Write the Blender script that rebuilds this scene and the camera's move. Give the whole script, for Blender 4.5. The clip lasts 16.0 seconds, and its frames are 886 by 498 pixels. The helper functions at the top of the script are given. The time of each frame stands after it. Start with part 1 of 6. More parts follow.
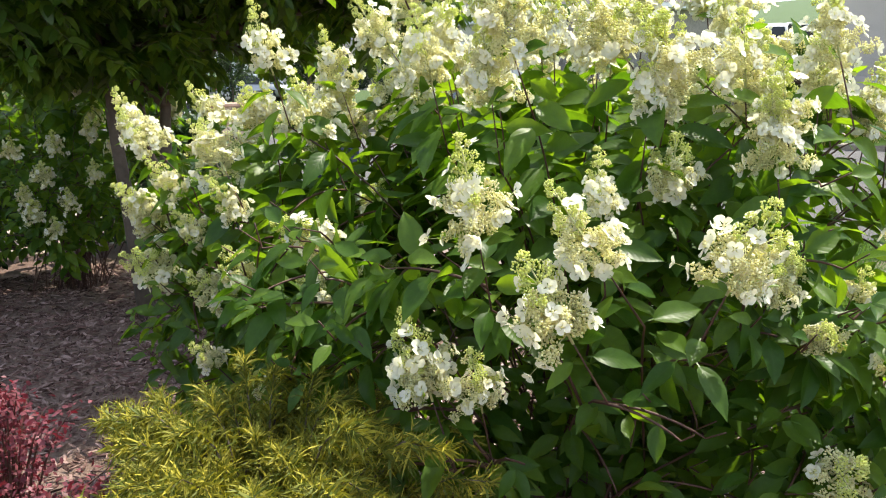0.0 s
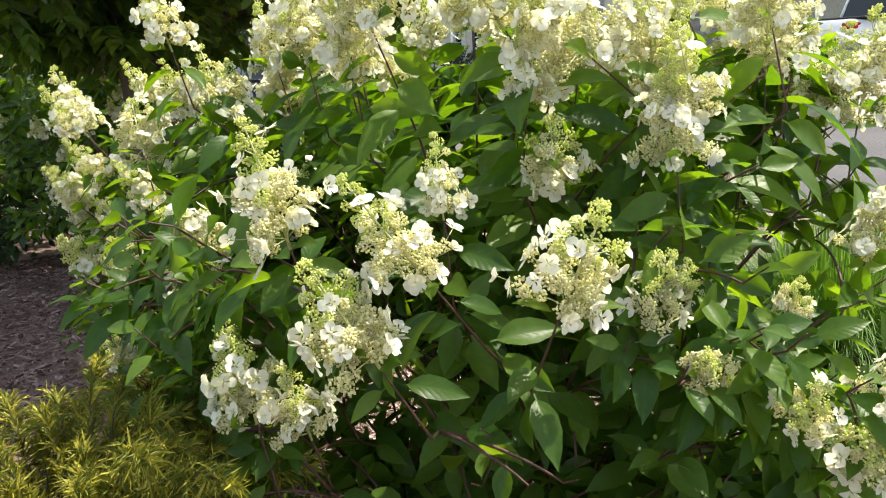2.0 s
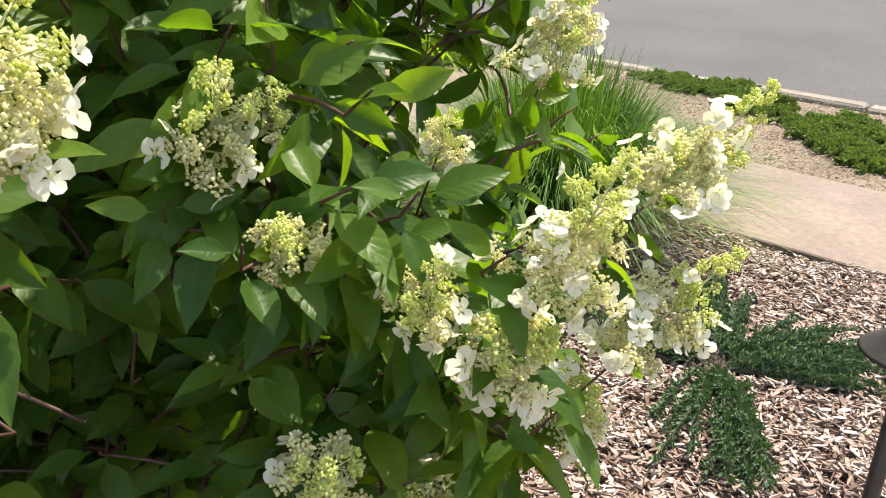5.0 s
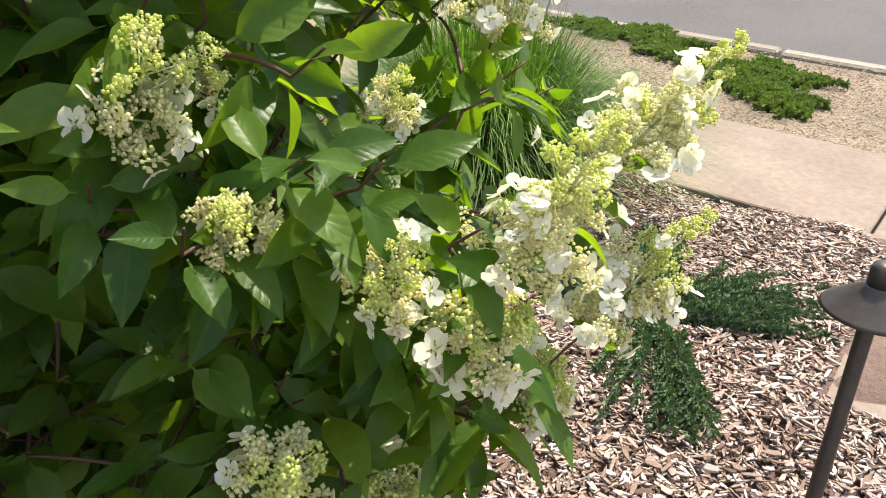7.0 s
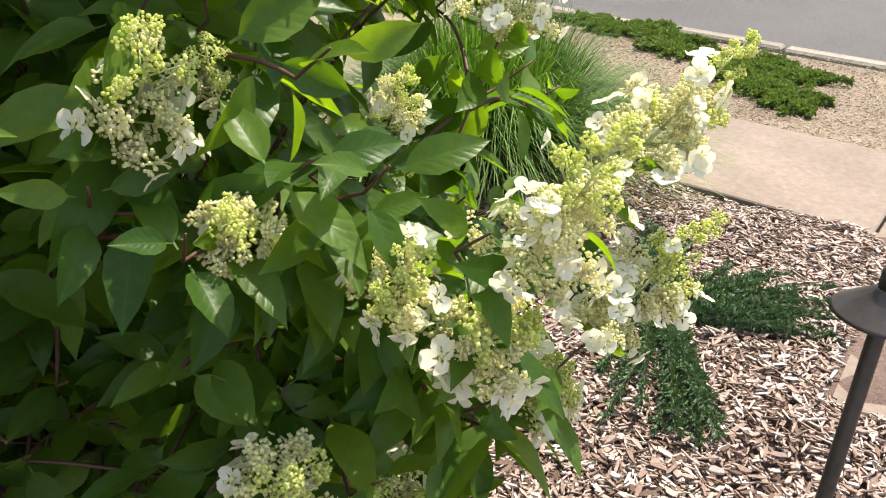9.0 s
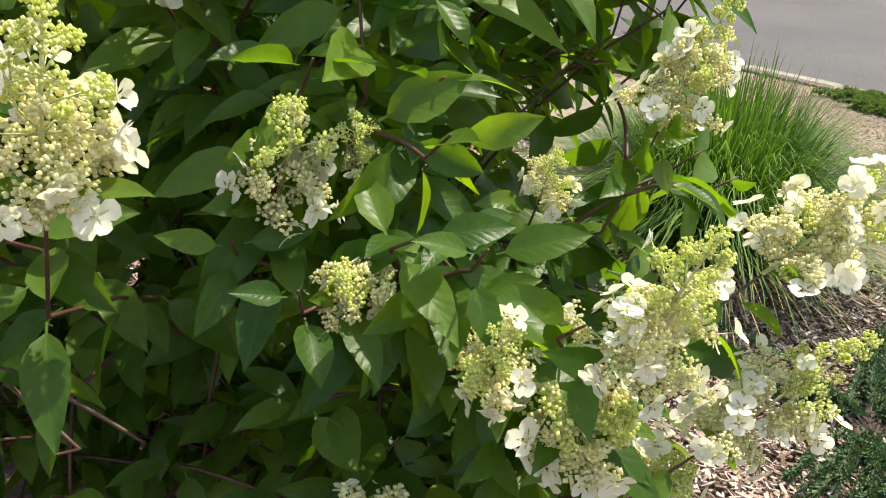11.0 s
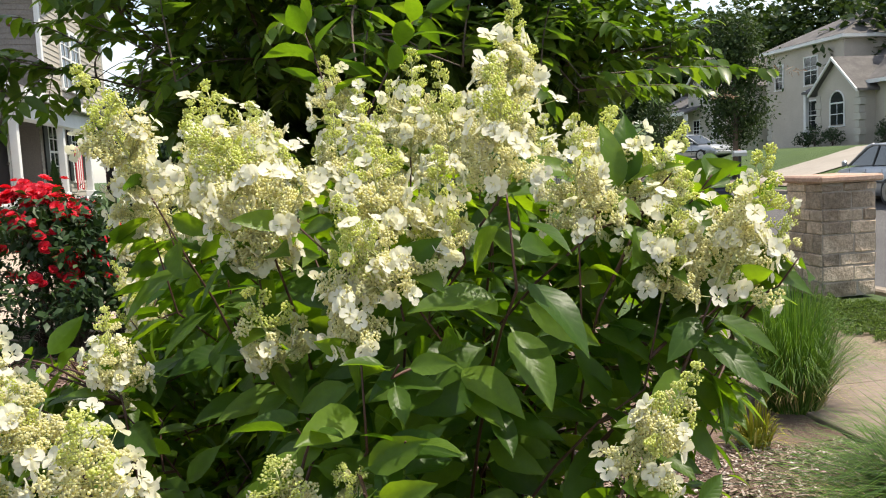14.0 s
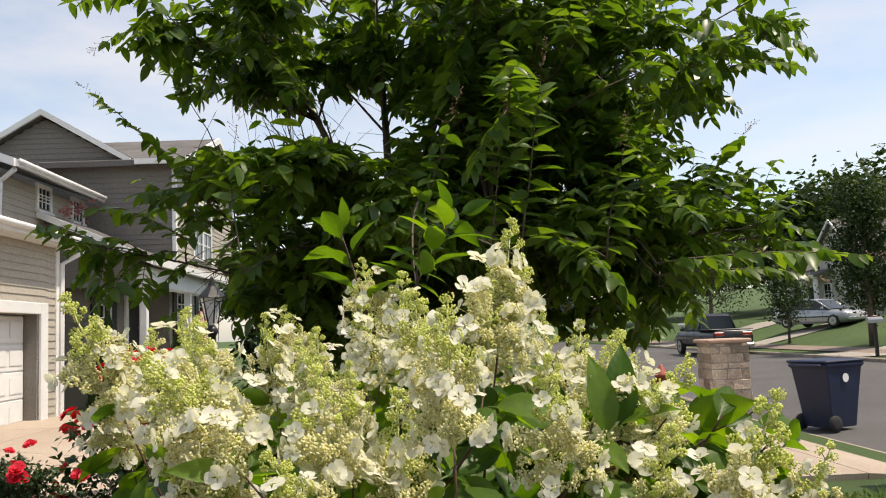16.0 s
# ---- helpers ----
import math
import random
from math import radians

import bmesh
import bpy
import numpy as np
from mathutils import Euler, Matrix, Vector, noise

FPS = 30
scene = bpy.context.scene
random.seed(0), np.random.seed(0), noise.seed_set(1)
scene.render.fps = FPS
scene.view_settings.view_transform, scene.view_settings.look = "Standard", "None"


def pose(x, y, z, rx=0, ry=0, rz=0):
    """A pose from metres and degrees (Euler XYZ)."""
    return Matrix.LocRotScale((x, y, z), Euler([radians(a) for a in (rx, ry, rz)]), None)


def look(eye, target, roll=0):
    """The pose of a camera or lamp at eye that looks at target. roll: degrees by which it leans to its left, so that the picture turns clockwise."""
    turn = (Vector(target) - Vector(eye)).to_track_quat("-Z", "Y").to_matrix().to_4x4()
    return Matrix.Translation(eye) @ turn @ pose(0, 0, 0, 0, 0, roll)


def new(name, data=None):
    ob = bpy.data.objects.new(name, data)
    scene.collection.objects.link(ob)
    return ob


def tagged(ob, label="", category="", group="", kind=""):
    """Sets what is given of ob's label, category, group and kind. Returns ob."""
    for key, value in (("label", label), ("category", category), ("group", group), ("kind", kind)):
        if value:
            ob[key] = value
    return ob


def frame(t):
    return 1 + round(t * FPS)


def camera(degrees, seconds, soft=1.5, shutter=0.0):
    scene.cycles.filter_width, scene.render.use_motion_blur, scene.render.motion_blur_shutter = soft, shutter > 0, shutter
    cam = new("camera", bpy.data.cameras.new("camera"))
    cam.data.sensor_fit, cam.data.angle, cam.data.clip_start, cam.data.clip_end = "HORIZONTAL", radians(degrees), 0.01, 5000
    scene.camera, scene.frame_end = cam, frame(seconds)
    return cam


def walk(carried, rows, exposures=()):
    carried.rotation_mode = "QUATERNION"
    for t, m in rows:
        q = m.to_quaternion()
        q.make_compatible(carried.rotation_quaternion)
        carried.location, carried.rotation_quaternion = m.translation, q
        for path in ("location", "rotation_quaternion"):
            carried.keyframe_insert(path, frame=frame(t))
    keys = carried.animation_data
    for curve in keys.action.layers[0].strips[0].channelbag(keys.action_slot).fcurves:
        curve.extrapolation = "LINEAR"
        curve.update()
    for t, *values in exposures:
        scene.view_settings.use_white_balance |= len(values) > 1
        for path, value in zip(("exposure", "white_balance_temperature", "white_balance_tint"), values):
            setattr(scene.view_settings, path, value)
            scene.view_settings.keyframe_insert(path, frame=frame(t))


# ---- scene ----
cam = camera(55.5, 16.0, 1.1)
PATH = [
    (0, (0.425, 0.482, 1.486), (0.264, 2.441, 1.115), -1.3),
    (0.5, (0.625, 0.435, 1.493), (0.384, 2.376, 1.077), -0.4),
    (1, (0.743, 0.477, 1.478), (0.47, 2.405, 1.023), -1.0),
    (1.5, (0.824, 0.631, 1.475), (0.498, 2.557, 1.045), -0.8),
    (2, (0.899, 0.806, 1.471), (0.505, 2.722, 1.054), -1.8),
    (2.5, (0.985, 0.929, 1.442), (0.506, 2.814, 0.975), -0.3),
    (3, (1.083, 1.023, 1.422), (0.592, 2.89, 0.899), 2.1),
    (3.5, (1.134, 1.1, 1.401), (0.808, 2.987, 0.826), 3.3),
    (4, (1.146, 1.183, 1.375), (1.014, 3.077, 0.747), 2.8),
    (4.5, (1.155, 1.251, 1.341), (1.189, 3.123, 0.638), 2.7),
    (5, (1.162, 1.321, 1.332), (1.305, 3.161, 0.562), 2.3),
    (5.2, (1.161, 1.348, 1.334), (1.335, 3.178, 0.546), 1.8),
    (7.5, (1.117, 1.413, 1.32), (1.462, 3.176, 0.442), 3.5),
    (8, (1.118, 1.414, 1.32), (1.458, 3.177, 0.44), 3.4),
    (10.3, (1.121, 1.456, 1.348), (1.402, 3.229, 0.465), 2.4),
    (10.5, (1.133, 1.447, 1.36), (1.315, 3.238, 0.489), 2.3),
    (11, (1.254, 1.41, 1.368), (1.014, 3.231, 0.576), 2.6),
    (11.5, (1.369, 1.353, 1.406), (0.797, 3.13, 0.688), 3.0),
    (12, (1.422, 1.254, 1.466), (0.729, 3.031, 0.864), 0.1),
    (12.5, (1.496, 1.186, 1.526), (0.739, 2.973, 1.044), -2.6),
    (13, (1.688, 1.235, 1.538), (0.761, 2.959, 1.128), -2.8),
    (13.5, (1.86, 1.298, 1.546), (0.829, 2.983, 1.238), -2.7),
    (14, (1.886, 1.388, 1.578), (0.741, 3.016, 1.38), -2.8),
    (14.5, (1.88, 1.522, 1.64), (0.615, 3.068, 1.552), -3.1),
    (15, (1.914, 1.595, 1.674), (0.611, 3.112, 1.706), -3.4),
    (15.5, (1.989, 1.634, 1.69), (0.653, 3.116, 1.813), -3.0),
    (16, (2.032, 1.643, 1.7), (0.681, 3.105, 1.895), -2.4),
]
walk(cam, [(t, look(eye, target, roll)) for t, eye, target, roll in PATH],
     [(0.0, 1.48, 6800, 8), (4.0, 1.4, 7050, 10), (8.5, 1.38, 7050, 10), (11.0, 1.24, 7050, 9), (12.0, 1.37, 7050, 9), (12.9, 1.22, 7050, 9), (14.0, 0.93, 7150, 10), (16.0, 0.55, 7450, 12)])

# ---- world, sun ----
SUN_AZ, SUN_EL = 52.0, 65.0          # degrees clockwise from +y, and above the horizon
world = bpy.data.worlds.new("world")
scene.world = world
world.use_nodes = True
wn = world.node_tree
sky = wn.nodes.new("ShaderNodeTexSky")
sky.sky_type = "NISHITA"
sky.sun_disc = False
sky.sun_elevation, sky.sun_rotation = radians(SUN_EL), radians(SUN_AZ)
sky.air_density, sky.dust_density, sky.ozone_density = 1.0, 1.1, 1.3
# thin high cloud, all round the sky
cloud_co = wn.nodes.new("ShaderNodeTexCoord")
cloud_map = wn.nodes.new("ShaderNodeMapping")
cloud_map.inputs["Scale"].default_value = (1.0, 1.6, 4.5)
cloud_map.inputs["Location"].default_value = (3.1, 0.4, 0.0)
cloud_tex = wn.nodes.new("ShaderNodeTexNoise")
cloud_tex.inputs["Scale"].default_value, cloud_tex.inputs["Detail"].default_value, cloud_tex.inputs["Roughness"].default_value = 1.6, 7.0, 0.58
cloud_ramp = wn.nodes.new("ShaderNodeValToRGB")
cloud_ramp.color_ramp.elements[0].position, cloud_ramp.color_ramp.elements[1].position = 0.36, 0.72
cloud_ramp.color_ramp.elements[1].color = (0.8, 0.8, 0.8, 1)
cloud_mix = wn.nodes.new("ShaderNodeMix")
cloud_mix.data_type = "RGBA"
cloud_mix.inputs[7].default_value = (4.3, 4.45, 4.85, 1)
wn.links.new(cloud_co.outputs["Generated"], cloud_map.inputs["Vector"])
wn.links.new(cloud_map.outputs[0], cloud_tex.inputs["Vector"])
wn.links.new(cloud_tex.outputs[0], cloud_ramp.inputs[0])
wn.links.new(cloud_ramp.outputs[0], cloud_mix.inputs[0])
wn.links.new(sky.outputs[0], cloud_mix.inputs[6])
wn.links.new(cloud_mix.outputs[2], wn.nodes["Background"].inputs[0])
wn.nodes["Background"].inputs[1].default_value = 0.148
lamp = bpy.data.lights.new("sun", "SUN")
lamp.energy, lamp.angle, lamp.color = 3.6, radians(0.6), (1.0, 0.95, 0.86)
sun = new("sun", lamp)
sa, se = radians(SUN_AZ), radians(SUN_EL)
sun_way = Vector((math.sin(sa) * math.cos(se), math.cos(sa) * math.cos(se), math.sin(se)))
sun.matrix_world = look(sun_way * 60, (0, 0, 0))

# ---- materials ----


def shader(name, rough=0.7, metal=0.0, spec=0.5):
    m = bpy.data.materials.new(name)
    m.use_nodes = True
    b = m.node_tree.nodes["Principled BSDF"]
    b.inputs["Roughness"].default_value, b.inputs["Metallic"].default_value = rough, metal
    b.inputs["Specular IOR Level"].default_value = spec
    return m, m.node_tree, b


def ramp(nt, stops):
    r = nt.nodes.new("ShaderNodeValToRGB")
    while len(r.color_ramp.elements) < len(stops):
        r.color_ramp.elements.new(0.5)
    for e, (p, c) in zip(r.color_ramp.elements, stops):
        e.position, e.color = p, (*c, 1)
    return r


def noise_tex(nt, scale, detail=4.0, rough=0.6, space="Object"):
    co = nt.nodes.new("ShaderNodeTexCoord")
    n = nt.nodes.new("ShaderNodeTexNoise")
    n.inputs["Scale"].default_value, n.inputs["Detail"].default_value, n.inputs["Roughness"].default_value = scale, detail, rough
    nt.links.new(co.outputs[space], n.inputs["Vector"])
    return n


def mixed(nt, a, b, fac, mode="MIX"):
    m = nt.nodes.new("ShaderNodeMix")
    m.data_type, m.blend_type = "RGBA", mode
    for s, v in ((m.inputs[0], fac), (m.inputs[6], a), (m.inputs[7], b)):
        if isinstance(v, bpy.types.NodeSocket):
            nt.links.new(v, s)
        else:
            s.default_value = v if isinstance(v, float) else (*v, 1)
    return m.outputs[2]


def bumped(nt, b, height, strength, dist):
    u = nt.nodes.new("ShaderNodeBump")
    u.inputs["Strength"].default_value, u.inputs["Distance"].default_value = strength, dist
    nt.links.new(height, u.inputs["Height"])
    nt.links.new(u.outputs[0], b.inputs["Normal"])


def surface(name, lo, hi, big=1.5, fine=40.0, rough=0.8, bump=0.3, dist=0.004, metal=0.0, island=0.0, obrand=0.0, spec=0.4, grain=(0.72, 1.15)):
    """A matt or glossy solid: large stains between two colours, fine grain, relief."""
    m, nt, b = shader(name, rough, metal, spec)
    n1, n2 = noise_tex(nt, big, 5), noise_tex(nt, fine, 6, 0.7)
    r = ramp(nt, ((0.3, lo), (0.7, hi)))
    nt.links.new(n1.outputs[0], r.inputs[0])
    g = ramp(nt, ((0.35, (grain[0],) * 3), (0.65, (grain[1],) * 3)))
    nt.links.new(n2.outputs[0], g.inputs[0])
    col = mixed(nt, r.outputs[0], g.outputs[0], 0.8, "MULTIPLY")
    for amount, node, out in ((island, "ShaderNodeNewGeometry", "Random Per Island"), (obrand, "ShaderNodeObjectInfo", "Random")):
        if amount:
            i = nt.nodes.new(node)
            v = ramp(nt, ((0.0, (1 - amount,) * 3), (1.0, (1 + amount,) * 3)))
            nt.links.new(i.outputs[out], v.inputs[0])
            col = mixed(nt, col, v.outputs[0], 1.0, "MULTIPLY")
    nt.links.new(col, b.inputs["Base Color"])
    if bump:
        bumped(nt, b, n2.outputs[0], bump, dist)
    return m


def leafy(name, dark, light, rough=0.42, glow=0.35, source="island", veins=0.0, tint=(1.25, 1.3, 0.45), spec=0.3):
    """Leaf or petal: colour by piece, light passes through."""
    m, nt, b = shader(name, rough, 0.0, spec)
    i = nt.nodes.new("ShaderNodeNewGeometry" if source == "island" else "ShaderNodeObjectInfo")
    mid = tuple(0.6 * p + 0.4 * q for p, q in zip(dark, light))
    r = ramp(nt, ((0.0, dark), (0.6, mid), (1.0, light)))
    nt.links.new(i.outputs["Random Per Island" if source == "island" else "Random"], r.inputs[0])
    n = noise_tex(nt, 55.0, 4)
    g = ramp(nt, ((0.3, (0.8, 0.8, 0.8)), (0.7, (1.12, 1.12, 1.12))))
    nt.links.new(n.outputs[0], g.inputs[0])
    col = mixed(nt, r.outputs[0], g.outputs[0], 0.7, "MULTIPLY")
    through_col = col
    if veins:
        uv = nt.nodes.new("ShaderNodeUVMap")
        sep = nt.nodes.new("ShaderNodeSeparateXYZ")
        nt.links.new(uv.outputs[0], sep.inputs[0])

        def op(kind, a, c):
            q = nt.nodes.new("ShaderNodeMath")
            q.operation = kind
            for s, v in zip(q.inputs, (a, c)):
                if isinstance(v, bpy.types.NodeSocket):
                    nt.links.new(v, s)
                else:
                    s.default_value = v
            return q.outputs[0]

        side = op("ABSOLUTE", sep.outputs[0], 0.0)
        sweep = op("MULTIPLY", op("POWER", side, 0.8), 0.30)
        rib = op("ABSOLUTE", op("SUBTRACT", op("FRACT", op("MULTIPLY", op("SUBTRACT", sep.outputs[1], sweep), 7.5), 0.0), 0.5), 0.0)
        rib_line = op("MAXIMUM", op("SUBTRACT", 1.0, op("MULTIPLY", rib, 9.0)), 0.0)
        mid_line = op("MAXIMUM", op("SUBTRACT", 1.0, op("MULTIPLY", side, 16.0)), 0.0)
        line = op("MAXIMUM", op("MULTIPLY", rib_line, 0.55), mid_line)
        pale = tuple(min(1, 1.6 * c + 0.03) for c in light)
        col = mixed(nt, col, pale, op("MULTIPLY", line, veins))
        # raised pads between sunken veins, and a fine crinkle
        pads = op("MINIMUM", op("MULTIPLY", rib, 3.0), op("MINIMUM", op("MULTIPLY", side, 5.0), 1.0))
        wave, fine = noise_tex(nt, 45.0, 3), noise_tex(nt, 320.0, 2)
        bumped(nt, b, op("ADD", op("ADD", op("MULTIPLY", pads, 0.45), op("MULTIPLY", wave.outputs[0], 1.4)), op("MULTIPLY", fine.outputs[0], 0.2)), 0.35, 0.0014)
        through_col = mixed(nt, through_col, (0.55, 0.55, 0.55), op("MULTIPLY", line, 0.35), "MULTIPLY")
    nt.links.new(col, b.inputs["Base Color"])
    t = nt.nodes.new("ShaderNodeBsdfTranslucent")
    nt.links.new(mixed(nt, through_col, tint, 1.0, "MULTIPLY"), t.inputs[0])
    x = nt.nodes.new("ShaderNodeMixShader")
    x.inputs[0].default_value = glow
    out = nt.nodes["Material Output"]
    nt.links.new(b.outputs[0], x.inputs[1])
    nt.links.new(t.outputs[0], x.inputs[2])
    nt.links.new(x.outputs[0], out.inputs[0])
    return m


LEAF = leafy("hydrangea_leaf", (0.036, 0.092, 0.014), (0.12, 0.205, 0.03), 0.38, 0.54, "island", 0.22, (2.5, 2.25, 0.4), 0.28)
LEAF_ONE = leafy("hydrangea_leaf_single", (0.036, 0.092, 0.014), (0.12, 0.205, 0.03), 0.38, 0.54, "object", 0.22, (2.5, 2.25, 0.4), 0.28)
PETAL = leafy("white_sepal", (0.80, 0.78, 0.64), (0.88, 0.87, 0.78), 0.55, 0.5, "island", 0, (1.02, 1.02, 0.86))
BUD = leafy("cream_bud", (0.81, 0.78, 0.52), (0.90, 0.88, 0.68), 0.6, 0.5, "island", 0, (1.06, 1.06, 0.62))
BUD_GREEN = leafy("green_bud", (0.64, 0.69, 0.26), (0.83, 0.85, 0.48), 0.6, 0.55, "island", 0, (1.1, 1.1, 0.55))
PEDICEL = surface("pedicel", (0.46, 0.50, 0.20), (0.58, 0.58, 0.3), 20, 90, 0.6, 0)
CANE = surface("red_cane", (0.045, 0.022, 0.016), (0.10, 0.042, 0.028), 6, 60, 0.55, 0.3, 0.002)
BARK = surface("bark", (0.06, 0.045, 0.035), (0.15, 0.115, 0.09), 3, 25, 0.85, 0.6, 0.008)
TREE_LEAF = leafy("tree_leaf", (0.042, 0.095, 0.018), (0.12, 0.2, 0.036), 0.36, 0.5, "island", 0, (2.0, 1.9, 0.4), 0.4)
HEDGE_LEAF = leafy("hedge_leaf", (0.016, 0.04, 0.014), (0.05, 0.095, 0.03), 0.45, 0.25)
FAR_LEAF = leafy("far_leaf", (0.022, 0.045, 0.014), (0.062, 0.10, 0.03), 0.6, 0.25)
PINE_LEAF = leafy("juniper_scale", (0.05, 0.095, 0.05), (0.11, 0.18, 0.08), 0.6, 0.2)
COVER_LEAF = leafy("ground_cover_leaf", (0.065, 0.105, 0.03), (0.20, 0.29, 0.07), 0.55, 0.3)
GOLD_LEAF = leafy("golden_thread", (0.075, 0.105, 0.016), (0.42, 0.36, 0.045), 0.6, 0.25)
BERRY_LEAF = leafy("barberry_leaf", (0.10, 0.026, 0.032), (0.27, 0.085, 0.105), 0.5, 0.3, "island", 0, (1.5, 0.4, 0.5))
BLADE = leafy("grass_blade", (0.042, 0.11, 0.018), (0.17, 0.29, 0.052), 0.5, 0.38)
STRAW = leafy("straw_blade", (0.3, 0.24, 0.1), (0.5, 0.42, 0.2), 0.7, 0.2)
ROSE_PETAL = leafy("rose_petal", (0.5, 0.01, 0.03), (0.75, 0.03, 0.06), 0.5, 0.3, "island", 0, (1.2, 0.3, 0.3))
MYRTLE_PINK = leafy("dusky_pink_petal", (0.22, 0.09, 0.09), (0.36, 0.19, 0.18), 0.6, 0.35, "island", 0, (1.2, 0.7, 0.7))
MYRTLE_BUD = leafy("reddish_bud", (0.20, 0.13, 0.08), (0.36, 0.24, 0.16), 0.6, 0.2)
LAWN = surface("lawn", (0.036, 0.07, 0.016), (0.066, 0.11, 0.025), 0.35, 60, 0.9, 0.8, 0.03)
SOIL = surface("mulch_bed", (0.11, 0.066, 0.052), (0.25, 0.17, 0.135), 1.2, 55, 0.95, 1.0, 0.02)
def chip_mat(name, stops):
    m, nt, bs = shader(name, 0.9, 0.0, 0.2)
    i = nt.nodes.new("ShaderNodeNewGeometry")
    r = ramp(nt, stops)
    nt.links.new(i.outputs["Random Per Island"], r.inputs[0])
    n = noise_tex(nt, 120.0, 5, 0.7)
    g = ramp(nt, ((0.3, (0.6, 0.6, 0.6)), (0.7, (1.2, 1.2, 1.2))))
    nt.links.new(n.outputs[0], g.inputs[0])
    nt.links.new(mixed(nt, r.outputs[0], g.outputs[0], 0.8, "MULTIPLY"), bs.inputs["Base Color"])
    bumped(nt, bs, n.outputs[0], 0.6, 0.003)
    return m


CHIP = chip_mat("wood_chip", ((0.0, (0.10, 0.062, 0.046)), (0.25, (0.24, 0.165, 0.13)), (0.7, (0.40, 0.31, 0.26)), (1.0, (0.60, 0.53, 0.48))))
GRIT = chip_mat("tan_grit_piece", ((0.0, (0.13, 0.09, 0.06)), (0.4, (0.26, 0.2, 0.14)), (1.0, (0.46, 0.38, 0.29))))
# darker and redder than the pale wood chips
DARK_CHIP = chip_mat("red_brown_chip", ((0.0, (0.05, 0.027, 0.022)), (0.5, (0.16, 0.09, 0.075)), (1.0, (0.36, 0.25, 0.22))))
GRAVEL = surface("tan_grit", (0.17, 0.13, 0.09), (0.30, 0.235, 0.17), 1.6, 60, 0.95, 1.0, 0.012, grain=(0.45, 1.35))
ASPHALT = surface("asphalt", (0.07, 0.066, 0.065), (0.10, 0.095, 0.093), 0.4, 75, 0.9, 0.8, 0.008, grain=(0.35, 1.5))
WALK = surface("sandy_concrete", (0.18, 0.137, 0.11), (0.25, 0.195, 0.157), 2.2, 28, 0.9, 0.45, 0.003, obrand=0.06, grain=(0.78, 1.12))
FAR_DRIVE = surface("far_drive_concrete", (0.28, 0.25, 0.215), (0.35, 0.315, 0.275), 0.7, 50, 0.9, 0.3, 0.003)
DRIVE = surface("driveway_concrete", (0.33, 0.26, 0.2), (0.42, 0.345, 0.275), 0.7, 50, 0.9, 0.3, 0.003, obrand=0.05)
KERB = surface("kerb_stone", (0.2, 0.17, 0.135), (0.32, 0.275, 0.22), 2.5, 40, 0.9, 0.6, 0.008, obrand=0.12)
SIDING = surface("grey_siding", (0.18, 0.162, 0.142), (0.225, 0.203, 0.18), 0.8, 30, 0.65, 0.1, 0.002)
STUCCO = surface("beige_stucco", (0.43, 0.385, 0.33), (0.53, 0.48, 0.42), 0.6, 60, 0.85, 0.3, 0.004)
# the grey siding at about double brightness, sunlight put into its colour
LIT_SIDING = surface("sunlit_siding", (0.36, 0.325, 0.27), (0.43, 0.39, 0.33), 0.8, 30, 0.65, 0.1, 0.002)
CREAM = surface("cream_siding", (0.45, 0.42, 0.37), (0.52, 0.49, 0.43), 0.6, 30, 0.7, 0.1, 0.002)
WHITE = surface("white_paint", (0.66, 0.66, 0.65), (0.75, 0.75, 0.74), 2, 60, 0.5, 0.1, 0.001, grain=(0.93, 1.04))
SHINGLE = surface("roof_shingle", (0.085, 0.08, 0.078), (0.15, 0.14, 0.135), 1.5, 25, 0.9, 0.8, 0.01)
STONE = surface("pier_stone", (0.34, 0.25, 0.18), (0.60, 0.48, 0.365), 5, 26, 0.9, 1.0, 0.025, obrand=0.5, grain=(0.6, 1.25))
CAPSTONE = surface("cap_stone", (0.38, 0.24, 0.18), (0.50, 0.35, 0.27), 4, 40, 0.9, 0.6, 0.008)
MORTAR = surface("mortar", (0.26, 0.225, 0.19), (0.36, 0.315, 0.27), 5, 60, 0.95, 0.5, 0.004)
BLACK = surface("black_paint", (0.012, 0.012, 0.013), (0.025, 0.025, 0.026), 5, 60, 0.45, 0.1, 0.001)
BRONZE = surface("bronze_paint", (0.045, 0.038, 0.034), (0.075, 0.064, 0.056), 6, 70, 0.42, 0.15, 0.001, metal=0.3)
NAVY = surface("navy_plastic", (0.009, 0.015, 0.042), (0.014, 0.023, 0.06), 4, 60, 0.5, 0.1, 0.001)
RUBBER = surface("rubber", (0.015, 0.015, 0.015), (0.03, 0.03, 0.03), 8, 50, 0.85, 0.2, 0.002)
SILVER = surface("silver_paint", (0.37, 0.385, 0.4), (0.43, 0.445, 0.46), 2, 20, 0.34, 0, 0.001, metal=0.6, grain=(0.98, 1.02))
DARK_CAR = surface("charcoal_paint", (0.02, 0.022, 0.026), (0.035, 0.037, 0.042), 2, 20, 0.28, 0, 0.001, metal=0.3, grain=(0.98, 1.02))
CHROME = surface("bright_metal", (0.3, 0.3, 0.3), (0.4, 0.4, 0.4), 3, 30, 0.35, 0, 0.001, metal=1.0)
RED_LENS = surface("red_lens", (0.3, 0.02, 0.015), (0.4, 0.03, 0.02), 6, 40, 0.2, 0, 0.001)
HYDRANT_RED = surface("hydrant_paint", (0.3, 0.06, 0.04), (0.4, 0.1, 0.07), 6, 40, 0.5, 0.2, 0.002)
